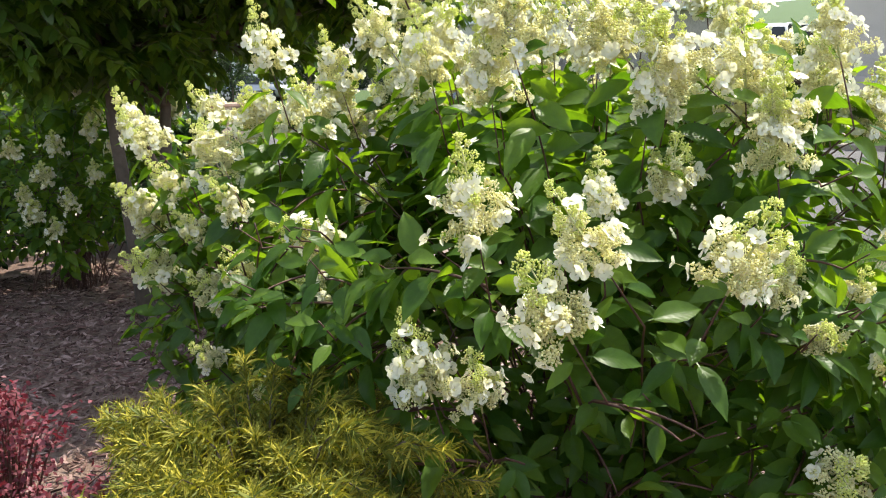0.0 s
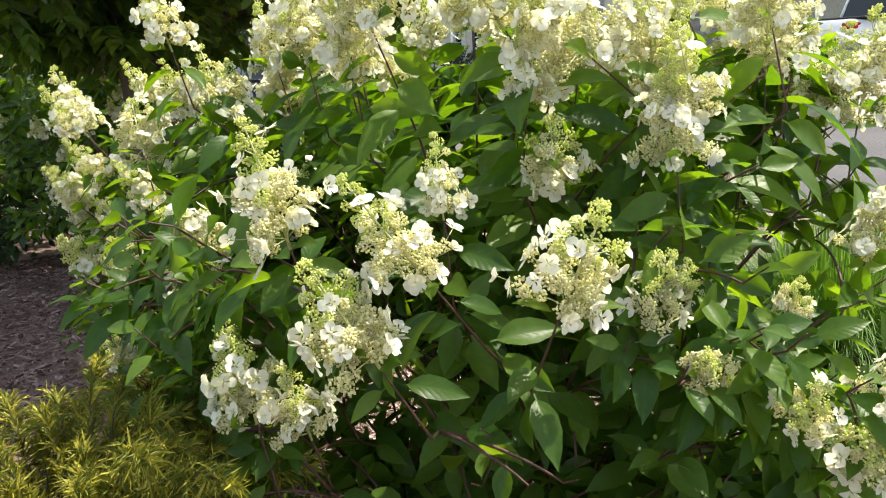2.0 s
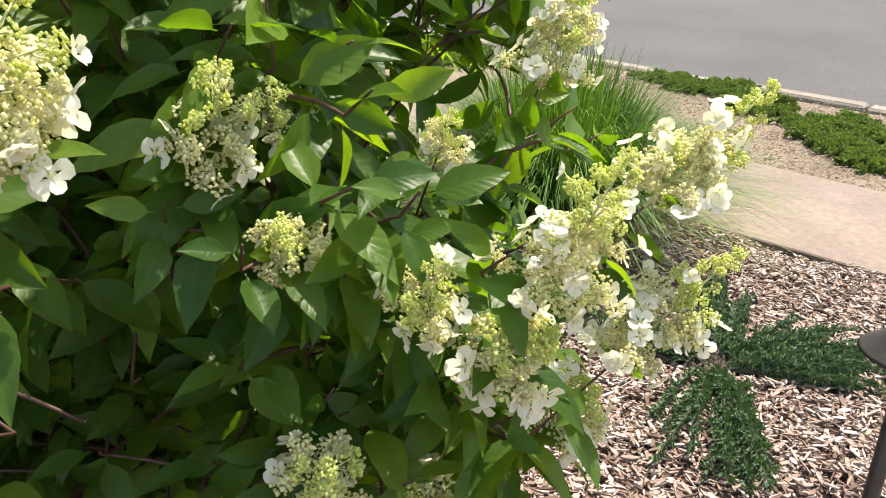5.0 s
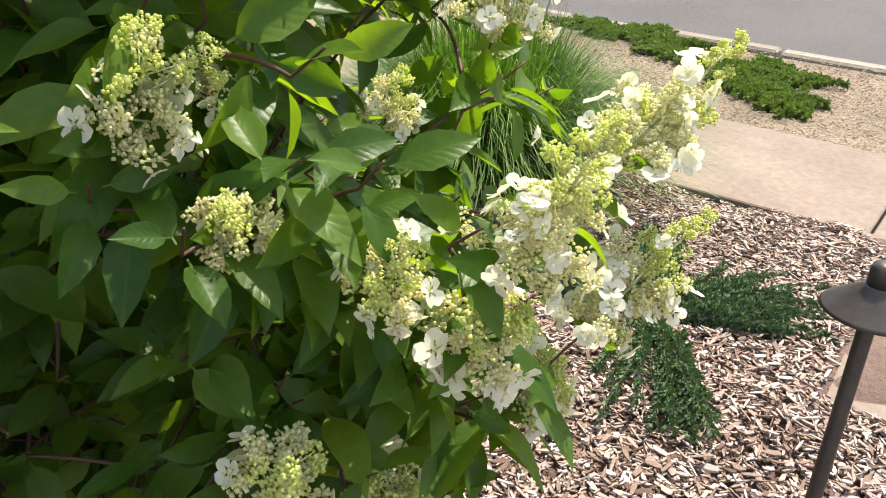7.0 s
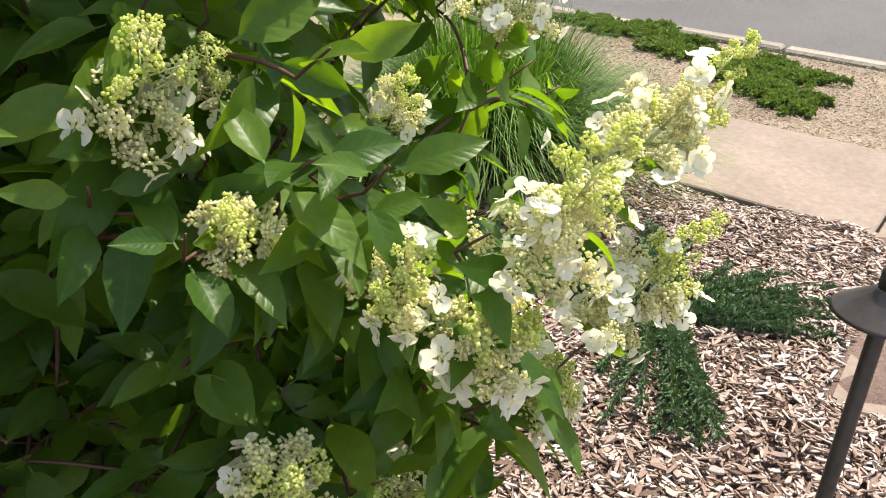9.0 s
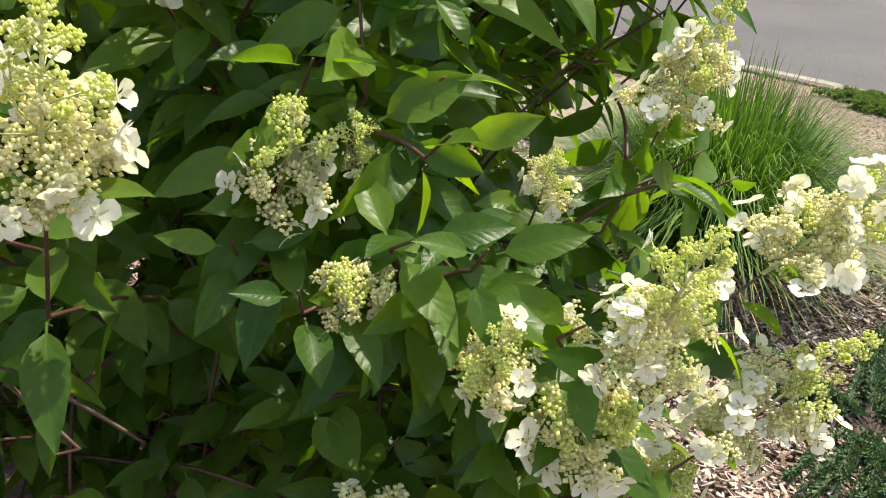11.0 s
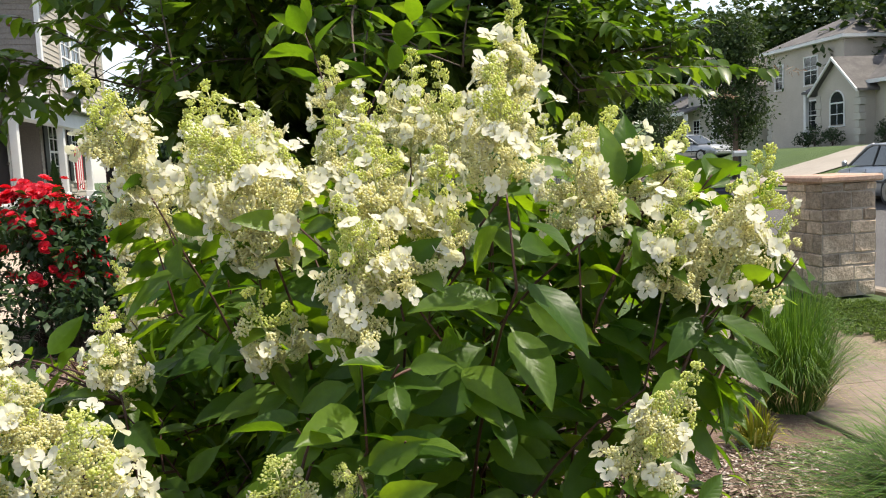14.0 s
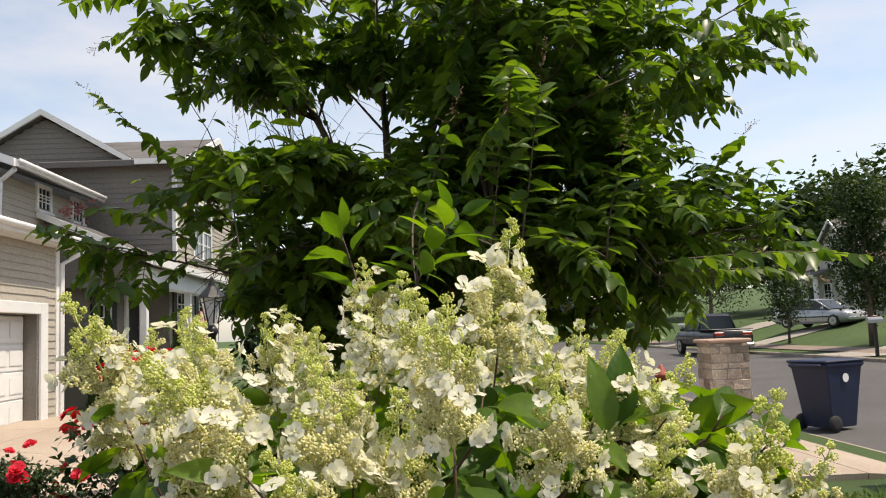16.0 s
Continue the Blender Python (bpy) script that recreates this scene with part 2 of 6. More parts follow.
FROST = surface("frosted_glass", (0.75, 0.74, 0.7), (0.82, 0.81, 0.78), 5, 30, 0.3, 0, 0.001)
FLAG_RED = surface("red_cloth", (0.45, 0.03, 0.04), (0.55, 0.05, 0.06), 6, 80, 0.85, 0.2, 0.001)
BLUE_MARK = surface("blue_marking", (0.05, 0.3, 0.5), (0.08, 0.4, 0.6), 6, 60, 0.8, 0.1, 0.001)
GLASS, gnt, gb = shader("window_glass", 0.05, 0.0, 0.9)
gb.inputs["Base Color"].default_value = (0.02, 0.024, 0.028, 1)
CAR_GLASS, cnt, cgb = shader("tinted_car_glass", 0.12, 0.0, 0.35)
cgb.inputs["Base Color"].default_value = (0.018, 0.024, 0.026, 1)

# ---- building helpers ----
RNG = np.random.default_rng(7)


def mesh_of(name, verts, faces, material, smooth=False, uvs=None, mats=None, idx=None):
    me = bpy.data.meshes.new(name)
    me.from_pydata([tuple(v) for v in verts], [], [tuple(f) for f in faces])
    for q in (mats or [material]):
        me.materials.append(q)
    if idx is not None:
        me.polygons.foreach_set("material_index", np.asarray(idx, dtype=np.int32))
    if smooth:
        me.polygons.foreach_set("use_smooth", np.ones(len(me.polygons), dtype=bool))
    if uvs is not None:
        lay = me.uv_layers.new(name="UVMap")
        vi = np.empty(len(me.loops), dtype=np.int32)
        me.loops.foreach_get("vertex_index", vi)
        lay.data.foreach_set("uv", np.asarray(uvs, dtype=np.float32)[vi].ravel())
    me.update()
    return me


def thing(name, label, category, m=None, group="", kind=""):
    e = new(name)
    e.empty_display_size = 0.1
    if m is not None:
        e.matrix_world = m
    return tagged(e, label, category, group, kind)


def hang(name, me, parent, label="", m=None):
    """Link mesh data as one part under its parent."""
    ob = new(name, me)
    ob.parent = parent
    if m is not None:
        ob.matrix_basis = m
    return tagged(ob, label)


def part(name, bm, material, parent, label="", smooth=False, m=None):
    me = bpy.data.meshes.new(name)
    bm.to_mesh(me)
    bm.free()
    for q in (material if isinstance(material, list) else [material]):
        me.materials.append(q)
    if smooth:
        me.polygons.foreach_set("use_smooth", np.ones(len(me.polygons), dtype=bool))
    return hang(name, me, parent, label, m)


def block(x0, x1, y0, y1, z0, z1, bevel=0.0, bm=None):
    """A box between bounds, with soft edges."""
    bm = bm or bmesh.new()
    m = Matrix.Translation(((x0 + x1) / 2, (y0 + y1) / 2, (z0 + z1) / 2)) @ Matrix.Diagonal((x1 - x0, y1 - y0, z1 - z0, 1))
    got = bmesh.ops.create_cube(bm, size=1, matrix=m)
    if bevel:
        edges = list({e for v in got["verts"] for e in v.link_edges})
        bmesh.ops.bevel(bm, geom=edges, offset=bevel, segments=1, affect="EDGES")
    return bm


def lathe(profile, n=16, bm=None, at=(0, 0, 0)):
    """A turned form from (radius, height) pairs."""
    bm = bm or bmesh.new()
    rings = [[bm.verts.new((at[0] + r * math.cos(6.28319 * k / n), at[1] + r * math.sin(6.28319 * k / n), at[2] + z)) for k in range(n)] for r, z in profile]
    for a, b in zip(rings, rings[1:]):
        for k in range(n):
            bm.faces.new((a[k], a[(k + 1) % n], b[(k + 1) % n], b[k]))
    bm.faces.new(rings[0][::-1])
    bm.faces.new(rings[-1])
    return bm


def tube_arrays(pts, radii, sides=6):
    """Vertices and faces of a tapered tube along pts."""
    pts = [Vector(p) for p in pts]
    verts, faces = [], []
    side = None
    for k, p in enumerate(pts):
        t = (pts[min(k + 1, len(pts) - 1)] - pts[max(k - 1, 0)]).normalized()
        ref = Vector((0, 0, 1)) if abs(t.z) < 0.9 else Vector((1, 0, 0))
        side = t.cross(ref).normalized() if side is None else (side - t * side.dot(t)).normalized()
        other = t.cross(side)
        for j in range(sides):
            a = 6.28319 * j / sides
            verts.append(p + (side * math.cos(a) + other * math.sin(a)) * radii[k])
    for k in range(len(pts) - 1):
        for j in range(sides):
            a, b = k * sides + j, k * sides + (j + 1) % sides
            faces.append((a, b, b + sides, a + sides))
    faces.append(tuple(range(sides))[::-1])
    faces.append(tuple(range((len(pts) - 1) * sides, len(pts) * sides)))
    return verts, faces


class Heap:
    """Gathers many small pieces into one mesh."""

    def __init__(self):
        self.v, self.f, self.u, self.i, self.n = [], [], [], [], 0

    def add(self, verts, faces, uvs=None, idx=0):
        verts = np.asarray([tuple(p) for p in verts], dtype=float) if not isinstance(verts, np.ndarray) else verts
        self.v.append(verts)
        self.f.extend(tuple(q + self.n for q in f) for f in faces)
        self.u.append(uvs if uvs is not None else np.zeros((len(verts), 2)))
        self.i.extend([idx] * len(faces))
        self.n += len(verts)

    def mesh(self, name, mats, smooth=False):
        v, u = np.concatenate(self.v), np.concatenate(self.u)
        return mesh_of(name, v, self.f, None, smooth, u, mats if isinstance(mats, list) else [mats], self.i)


def bezier(p0, p1, p2, n):
    return [p0 * (1 - t) ** 2 + p1 * 2 * t * (1 - t) + p2 * t * t for t in (k / (n - 1) for k in range(n))]


def basis(way, up):
    """A turn whose y axis points along way and whose z axis is as near up as can be."""
    y = way.normalized()
    x = y.cross(up)
    x = x.normalized() if x.length > 1e-4 else y.orthogonal().normalized()
    z = x.cross(y)
    return Matrix((x, y, z)).transposed()


ALONG = pose(0, 0, 0, 0, 0, 45)      # local x across the street (w), local y along it (s)


def street(w, s, z=0.0, turn=0.0):
    return ALONG @ pose(w, s, z, 0, 0, turn)


LEAF_EDGE = ((0.0, 0.10), (0.07, 0.42), (0.18, 0.78), (0.32, 0.97), (0.46, 1.0), (0.62, 0.87), (0.76, 0.62), (0.87, 0.34), (0.95, 0.13), (1.0, 0.0))


def leaf_shape(length, width, fold, droop, curl, cuts=9):
    """A pointed oval leaf along +y on a short stalk, folded at the rib, bent down, with a wavy, slightly toothed rim."""
    v, f, u = [], [], []
    across = (-1.0, -0.55, 0.0, 0.55, 1.0) if cuts > 4 else (-1.0, 0.0, 1.0)
    n = len(across)
    stalk = 0.12 * length if cuts > 4 else 0.0
    ts = [k / cuts for k in range(cuts + 1)]
    for k, t in enumerate(ts):
        half = 0.5 * width * float(np.interp(t, [e[0] for e in LEAF_EDGE], [e[1] for e in LEAF_EDGE]))
        y = stalk + (length - stalk) * t
        for x in across:
            rim = half * (1 + (0.035 if k % 2 else -0.03) * (abs(x) == 1.0))
            z = -droop * length * t * t + fold * half * (abs(x) ** 1.4) - 0.25 * droop * half * x * x
            z += curl * half * abs(x) * math.sin(6 * t + (1.0 if x > 0 else 2.2))
            v.append((x * rim, y - 0.006 * (abs(x) > 0.9) * (0.5 - t) * length * 4, z))
            u.append((x * half / width * 2, t))
    for k in range(cuts):
        for c in range(n - 1):
            a = n * k + c
            f.append((a, a + 1, a + n + 1, a + n))
    if stalk:
        a = len(v)
        v += [(-0.0014, 0, 0.002), (0.0014, 0, 0.002), (0.0014, stalk * 1.02, 0.0005), (-0.0014, stalk * 1.02, 0.0005)]
        u += [(0, 0), (0, 0), (0, 0.02), (0, 0.02)]
        f.append((a, a + 1, a + 2, a + 3))
    return np.array(v), f, np.array(u)


# ---- ground ----


def rise(w, s):
    """Height of the land across the street and on the house's side."""
    z = 0.0
    if w > 17.6:
        z += max(0.27 + 0.02 * min(8, w - 17.6), 1.6 * min(1, (w - 17.6) / 8) ** 1.2) + max(0, w - 34) * 0.10
    elif w > 8.62:
        z += 0.27 * (w - 8.62) / 8.98
    if w < 0.5:
        k = min(1, max(0, (0.5 - w) / 4)) * min(1, max(0, (s - 3) / 6))
        z += 0.42 * k * k * (3 - 2 * k)
    return z


def sheet(name, ws, ss, lift, material, label, category, dip=False):
    v = [(w, s, rise(w, s) + lift - (0.16 if dip and 8.4 < w < 17.5 else 0)) for w in ws for s in ss]
    n = len(ss)
    f = [(a * n + b, (a + 1) * n + b, (a + 1) * n + b + 1, a * n + b + 1) for a in range(len(ws) - 1) for b in range(n - 1)]
    ob = new(name, mesh_of(name, v, f, material, True))
    ob.matrix_world = ALONG.copy()
    return tagged(ob, label, category, "", "structure")


def steps(*spans):
    out = []
    for a, b, n in spans:
        out += [a + (b - a) * k / n for k in range(n)]
    return out + [spans[-1][1]]


sheet("ground", steps((-900, -40, 6), (-40, 8.39, 60), (8.39, 8.41, 1), (8.41, 17.49, 2), (17.49, 17.51, 1), (17.51, 60, 40), (60, 900, 8)),
      steps((-900, -30, 8), (-30, 80, 80), (80, 900, 8)), -0.03, LAWN, "mown green lawn reaching into the distance", "ground", True)
sheet("road", steps((8.62, 17.3, 10)), steps((-300, -20, 10), (-20, 80, 50), (80, 400, 10)), -0.1, ASPHALT, "worn grey asphalt residential street", "road")
# planting bed of the hydrangeas, uneven
bw, bs = steps((-6.5, 5.18, 90)), steps((-8.0, 9.5, 130))
bv = [(w, s, 0.015 + 0.045 * noise.noise(Vector((w * 1.3, s * 1.3, 0))) + 0.02 * noise.noise(Vector((w * 5, s * 5, 3))) + rise(w, s)) for w in bw for s in bs]
bf = [(a * len(bs) + b, (a + 1) * len(bs) + b, (a + 1) * len(bs) + b + 1, a * len(bs) + b + 1) for a in range(len(bw) - 1) for b in range(len(bs) - 1)
      if not (bw[a] < 0.2 and bs[b] > 6.0)]
bed = new("mulch_bed", mesh_of("mulch_bed", bv, bf, SOIL, True))
bed.matrix_world = ALONG.copy()
tagged(bed, "brown wood mulch bed under the shrubs", "planting bed", "", "structure")
sheet("verge", steps((6.36, 8.32, 8)), steps((-14, 6.6, 40)), 0.005, GRAVEL, "tan grit strip between walk and kerb", "verge")


def scatter_chips(name, count, w0, w1, s0, s1, seed, label, mat, size=1.0, keep=None, swell=1.0, heap_up=0.012):
    """Loose splinters and flakes lying over each other at random tilts."""
    r = np.random.default_rng(seed)
    w, s = r.uniform(w0, w1, count), r.uniform(s0, s1, count)
    if keep is not None:
        ok = keep(w, s)
        w, s = w[ok], s[ok]
    n = len(w)
    l, b, t = size * r.uniform(0.016, 0.05, n), size * r.uniform(0.006, 0.014, n), size * r.uniform(0.001, 0.003, n)
    small, sliver = r.random(n) < 0.45, r.random(n) < 0.2
    l, b = np.where(small, l * 0.5, l), np.where(small, b * 0.6, b)
    l, b = np.where(sliver, l * 1.4, l), np.where(sliver, b * 0.5, b)
    k1, k2 = r.uniform(0.15, 1.0, n), r.uniform(0.15, 1.0, n)
    e1, e2 = r.uniform(0.7, 1.0, n), r.uniform(0.7, 1.0, n)
    zero = np.zeros(n)
    rim = [(-l / 2 * e1, -b / 2 * k1, zero), (l / 2, -b / 2 * k2, zero), (l / 2 * e2, b / 2 * k2, zero), (-l / 2, b / 2 * k1, zero),
           (0.1 * l, -b / 2, zero), (-0.1 * l, b / 2, zero)]
    order = (0, 4, 1, 2, 5, 3)
    q = np.stack([np.stack((rim[k][0], rim[k][1], rim[k][2] + d * t), 1) for d in (-1, 1) for k in order], 1)
    ax, ay, az = r.normal(0, 0.26, n), r.normal(0, 0.2, n), r.uniform(0, 6.3, n)
    z1 = q[:, :, 2] + q[:, :, 1] * ax[:, None] - q[:, :, 0] * ay[:, None]
    x1 = q[:, :, 0] * np.cos(az)[:, None] - q[:, :, 1] * np.sin(az)[:, None]
    y1 = q[:, :, 0] * np.sin(az)[:, None] + q[:, :, 1] * np.cos(az)[:, None]
    lie = np.array([0.045 * noise.noise(Vector((a * 1.3, c * 1.3, 0))) + 0.02 * noise.noise(Vector((a * 5, c * 5, 3))) for a, c in zip(w, s)])
    z0 = 0.008 + swell * (0.017 + lie) + r.uniform(0, heap_up, n)
    v = np.stack((x1 + w[:, None], y1 + s[:, None], z1 + z0[:, None]), 2).reshape(-1, 3)
    quads = np.array([(6, 7, 10, 11), (7, 8, 9, 10), (0, 1, 7, 6), (1, 2, 8, 7), (2, 3, 9, 8), (3, 4, 10, 9), (4, 5, 11, 10), (5, 0, 6, 11)])
    f = (quads[None] + 12 * np.arange(n)[:, None, None]).reshape(-1, 4)
    me = bpy.data.meshes.new(name)
    me.vertices.add(len(v))
    me.vertices.foreach_set("co", v.ravel())
    me.loops.add(f.size)
    me.loops.foreach_set("vertex_index", f.ravel().astype(np.int32))
    me.polygons.add(len(f))
    me.polygons.foreach_set("loop_start", np.arange(0, f.size, 4, dtype=np.int32))
    me.polygons.foreach_set("use_smooth", np.zeros(len(f), dtype=bool))
    me.materials.append(mat)
    me.update(calc_edges=True)
    ob = new(name, me)
    ob.matrix_world = ALONG.copy()
    return tagged(ob, label, "mulch", "", "stuff")


scatter_chips("wood_chips", 62000, 2.3, 5.17, -0.9, 2.3, 3, "pale weathered wood chips strewn over the bed", CHIP, 1.0, lambda w, s: (np.hypot(w - 2.45, s - 1.6) > 0.6) & ((w < 3.9) | (s > 0.42 + 0.75 * np.maximum(0, w - 4.95))), 1.0, 0.018)
scatter_chips("wood_chips", 9000, 2.1, 5.17, 2.3, 3.6, 5, "pale weathered wood chips behind the shrub", CHIP, 1.1)
scatter_chips("mulch_chips", 20000, -0.4, 3.6, 2.9, 7.6, 4, "dark red-brown bark chips in the shade", DARK_CHIP, 1.3)
scatter_chips("verge_grit", 22000, 6.36, 8.4, 0.2, 4.2, 8, "loose tan grit and small chips on the verge", GRIT, 0.5, None, 0.0, 0.008)

# walk of cast slabs
walk_way = thing("sidewalk", "sandy concrete sidewalk with cut joints", "sidewalk", street(0, 0), "", "structure")
slab = block(5.2, 6.34, 0, 1.308, -0.06, 0.03, 0.006)
slab_me = bpy.data.meshes.new("slab")
slab.to_mesh(slab_me)
slab.free()
slab_me.materials.append(WALK)
for k in range(-9, 5):
    hang("slab", slab_me, walk_way, "", pose(0, 0.54 + 1.32 * k, RNG.normal(0, 0.003)))
# flared slab where another path meets the walk
fl = bmesh.new()
fl_top = fl.faces.new([fl.verts.new((w, s, 0.04)) for w, s in ((5.19, 0.60), (4.95, 0.44), (3.9, 0.40), (3.9, -0.75), (5.19, -0.75))])
fl_got = bmesh.ops.extrude_face_region(fl, geom=[fl_top])
bmesh.ops.translate(fl, verts=[g for g in fl_got["geom"] if isinstance(g, bmesh.types.BMVert)], vec=(0, 0, -0.1))
bmesh.ops.recalc_face_normals(fl, faces=fl.faces)
part("slab", fl, WALK, walk_way)
# kerb stones
for tag, w0, w1, lo in (("kerb_near", 8.44, 8.61, -14), ("kerb_far", 17.3, 17.55, -20)):
    k_thing = thing(tag, "low rough kerb edging along the street", "kerb", street(0, 0), "", "structure")
    kb = block(w0, w1, 0.01, 0.89, -0.14, 0.02, 0.02)
    k_me = bpy.data.meshes.new("kerb_stone")
    kb.to_mesh(k_me)
    kb.free()
    k_me.materials.append(KERB)
    for k in range(int(lo / 0.9), 60):
        if tag == "kerb_near" and 8.6 < 0.9 * k < 16.5:
            continue
        hang("kerb_stone", k_me, k_thing, "", pose(RNG.normal(0, 0.008), 0.9 * k, RNG.normal(0, 0.005) + (0.265 if tag == "kerb_far" else 0.0)))
# driveway with joints
drive = thing("driveway", "pinkish concrete driveway up to the garage", "driveway", street(0, 0), "", "structure")
for a in range(10):
    for b in range(3):
        w1, w0 = 8.62 - 1.3 * a, 8.62 - 1.3 * (a + 1)
        s0 = 8.6 + 2.4 * b
        dv = bmesh.new()
        vs = [dv.verts.new((w, s, rise(w, s) + (0.035 if w < 8 else -0.085))) for w, s in ((w0 + 0.006, s0), (w1 - 0.006, s0), (w1 - 0.006, s0 + 2.385), (w0 + 0.006, s0 + 2.385))]
        top = dv.faces.new(vs)
        got = bmesh.ops.extrude_face_region(dv, geom=[top])
        bmesh.ops.translate(dv, verts=[g for g in got["geom"] if isinstance(g, bmesh.types.BMVert)], vec=(0, 0, -0.16))
        bmesh.ops.recalc_face_normals(dv, faces=dv.faces)
        part("slab", dv, DRIVE, drive)

# ---- hydrangea ----


def petal_shape(r):
    """A broad rounded sepal along +y, slightly cupped."""
    rim = [(-0.12, 0.0), (-0.34, 0.30), (-0.48, 0.60), (-0.37, 0.90), (0.0, 1.0), (0.37, 0.90), (0.48, 0.60), (0.34, 0.30), (0.12, 0.0)]
    v = [(0, 0.55 * r, -0.05 * r)] + [(x * r, y * r, (0.16 * x * x + 0.05 * math.sin(7 * y + 3 * x)) * r) for x, y in rim]
    return np.array(v), [(0, k + 1, k) for k in range(1, len(rim))]


OCTA = (np.array([(1, 0, 0), (0, 1, 0), (-1, 0, 0), (0, -1, 0), (0, 0, 1.05), (0, 0, -1.05)]),
        [(0, 1, 4), (1, 2, 4), (2, 3, 4), (3, 0, 4), (1, 0, 5), (2, 1, 5), (3, 2, 5), (0, 3, 5)])


def panicle_mesh(seed, length, radius, bloom, blunt=0.8, lite=1.0):
    """A cone of side twigs, each branching into round heads of small buds, green at the tip, with large four-petalled
    white florets standing out on longer stalks, most of them towards the base. Base at the origin, along +z."""
    r = np.random.default_rng(seed)
    h = Heap()
    h.add(*tube_arrays([(0, 0, -0.02), (0.003, 0, length * 0.5), (0, 0.002, length * 0.97)], [0.0026, 0.002, 0.0009], 5), None, 0)
    whorls = max(5, int(length / 0.021))
    for k in range(whorls):
        t = k / (whorls - 1)
        rad = radius * (1 - t) ** blunt * (0.75 + 0.25 * min(1, 5 * t + 0.3)) + 0.006
        arms = 5 if t < 0.5 else 4 if t < 0.85 else 3
        for j in range(arms):
            if t < 0.9 and r.random() < 0.12:
                continue
            a = 6.283 * j / arms + 1.1 * k + r.uniform(-0.45, 0.45)
            out = Vector((math.cos(a), math.sin(a), 0.30 + 0.75 * t + r.normal(0, 0.18))).normalized()
            base = Vector((0, 0, length * t * 0.95))
            reach = rad * r.uniform(0.5, 1.3)
            tip = base + out * reach
            h.add(*tube_arrays([base, tip], [0.0012, 0.0009], 3), None, 0)
            green = t > 0.46 + r.normal(0, 0.14)
            hubs = [(1.0, 0.0)]
            if reach > 0.022:
                hubs += [(0.78, 0.013)]
            if reach > 0.034:
                hubs += [(0.7, 0.014), (0.42, 0.009)]
            for d, off in hubs:
                knob = (0.0062 + 0.0042 * (1 - t)) * r.uniform(0.75, 1.3)
                mid = base + out * reach * d + Vector(r.normal(0, 1, 3)).normalized() * off
                if off:
                    h.add(*tube_arrays([base + out * reach * d * 0.75, mid], [0.0009, 0.0007], 3), None, 0)
                count = int((19 + 11 * (1 - t)) * lite)
                for q in range(count):
                    cz = 1 - 2 * (q + 0.5) / count
                    sa, sr = 2.4 * q + 0.9 * r.random(), math.sqrt(1 - cz * cz)
                    ray = np.array((sr * math.cos(sa), sr * math.sin(sa), cz))
                    p = np.array(mid + out * 0.2 * knob) + ray * knob * r.uniform(0.6, 1.15)
                    size = r.uniform(0.0016, 0.0028) * (1.1 - 0.15 * t) / lite ** 0.5
                    grow = r.uniform(0.0, 0.45) * (not green)
                    bud = OCTA[0] * size
                    bud = bud + np.outer(bud @ ray, ray) * grow
                    h.add(bud + p, OCTA[1], None, 2 if green else 1)
            tries = 2 if t < 0.45 else 1
            for _ in range(tries):
                if r.random() >= bloom * 3.2 * max(0.03, 0.8 - t):
                    continue
                face = (out * 1.2 + Vector(r.normal(0, 0.4, 3)) + Vector((0, 0, -0.15))).normalized()
                turn = np.array(basis(face.orthogonal(), face))
                size = r.uniform(0.013, 0.0205)
                spot = np.array(tip + out * r.uniform(0.006, 0.016) + Vector(r.normal(0, 0.008, 3)) + Vector((0, 0, -0.006)))
                h.add(*tube_arrays([base + out * reach * 0.6, Vector(spot)], [0.0007, 0.0006], 3), None, 0)
                spin, cup = r.uniform(0, 6.3), r.normal(0.22, 0.15)
                for c in range(4):
                    pv, pf = petal_shape(size * r.uniform(0.85, 1.1))
                    rot = np.array(Euler((cup + r.normal(0, 0.12), r.normal(0, 0.12), spin + 1.5708 * c)).to_matrix())
                    h.add((pv @ rot.T) @ turn.T + spot, pf, None, 3)
                h.add(OCTA[0] * 0.0022 + spot + np.array(face) * 0.0015, OCTA[1], None, 1)
    return h.mesh("panicle", [PEDICEL, BUD, BUD_GREEN, PETAL], True)


PANICLES = [panicle_mesh(11 + k, *v) for k, v in enumerate(((0.2, 0.060, 0.40, 0.95), (0.17, 0.055, 0.42, 0.9), (0.16, 0.055, 0.5, 0.85), (0.19, 0.050, 0.32, 0.95), (0.215, 0.066, 0.42, 1.0)))]
LITE = [panicle_mesh(51 + k, *v) for k, v in enumerate(((0.19, 0.058, 0.42, 1.0, 0.6), (0.17, 0.053, 0.40, 0.95, 0.6), (0.2, 0.064, 0.44, 1.05, 0.6)))]
SMALL = [panicle_mesh(31 + k, *v) for k, v in enumerate(((0.07, 0.036, 0.14, 0.5), (0.11, 0.042, 0.32, 0.75), (0.08, 0.050, 0.40, 0.45)))]
LEAVES = [leaf_shape(*v) for v in ((0.112, 0.047, 0.42, 0.22, 0.10), (0.122, 0.050, 0.25, 0.30, -0.12), (0.098, 0.044, 0.5, 0.14, 0.14), (0.118, 0.045, 0.34, 0.36, 0.08))]


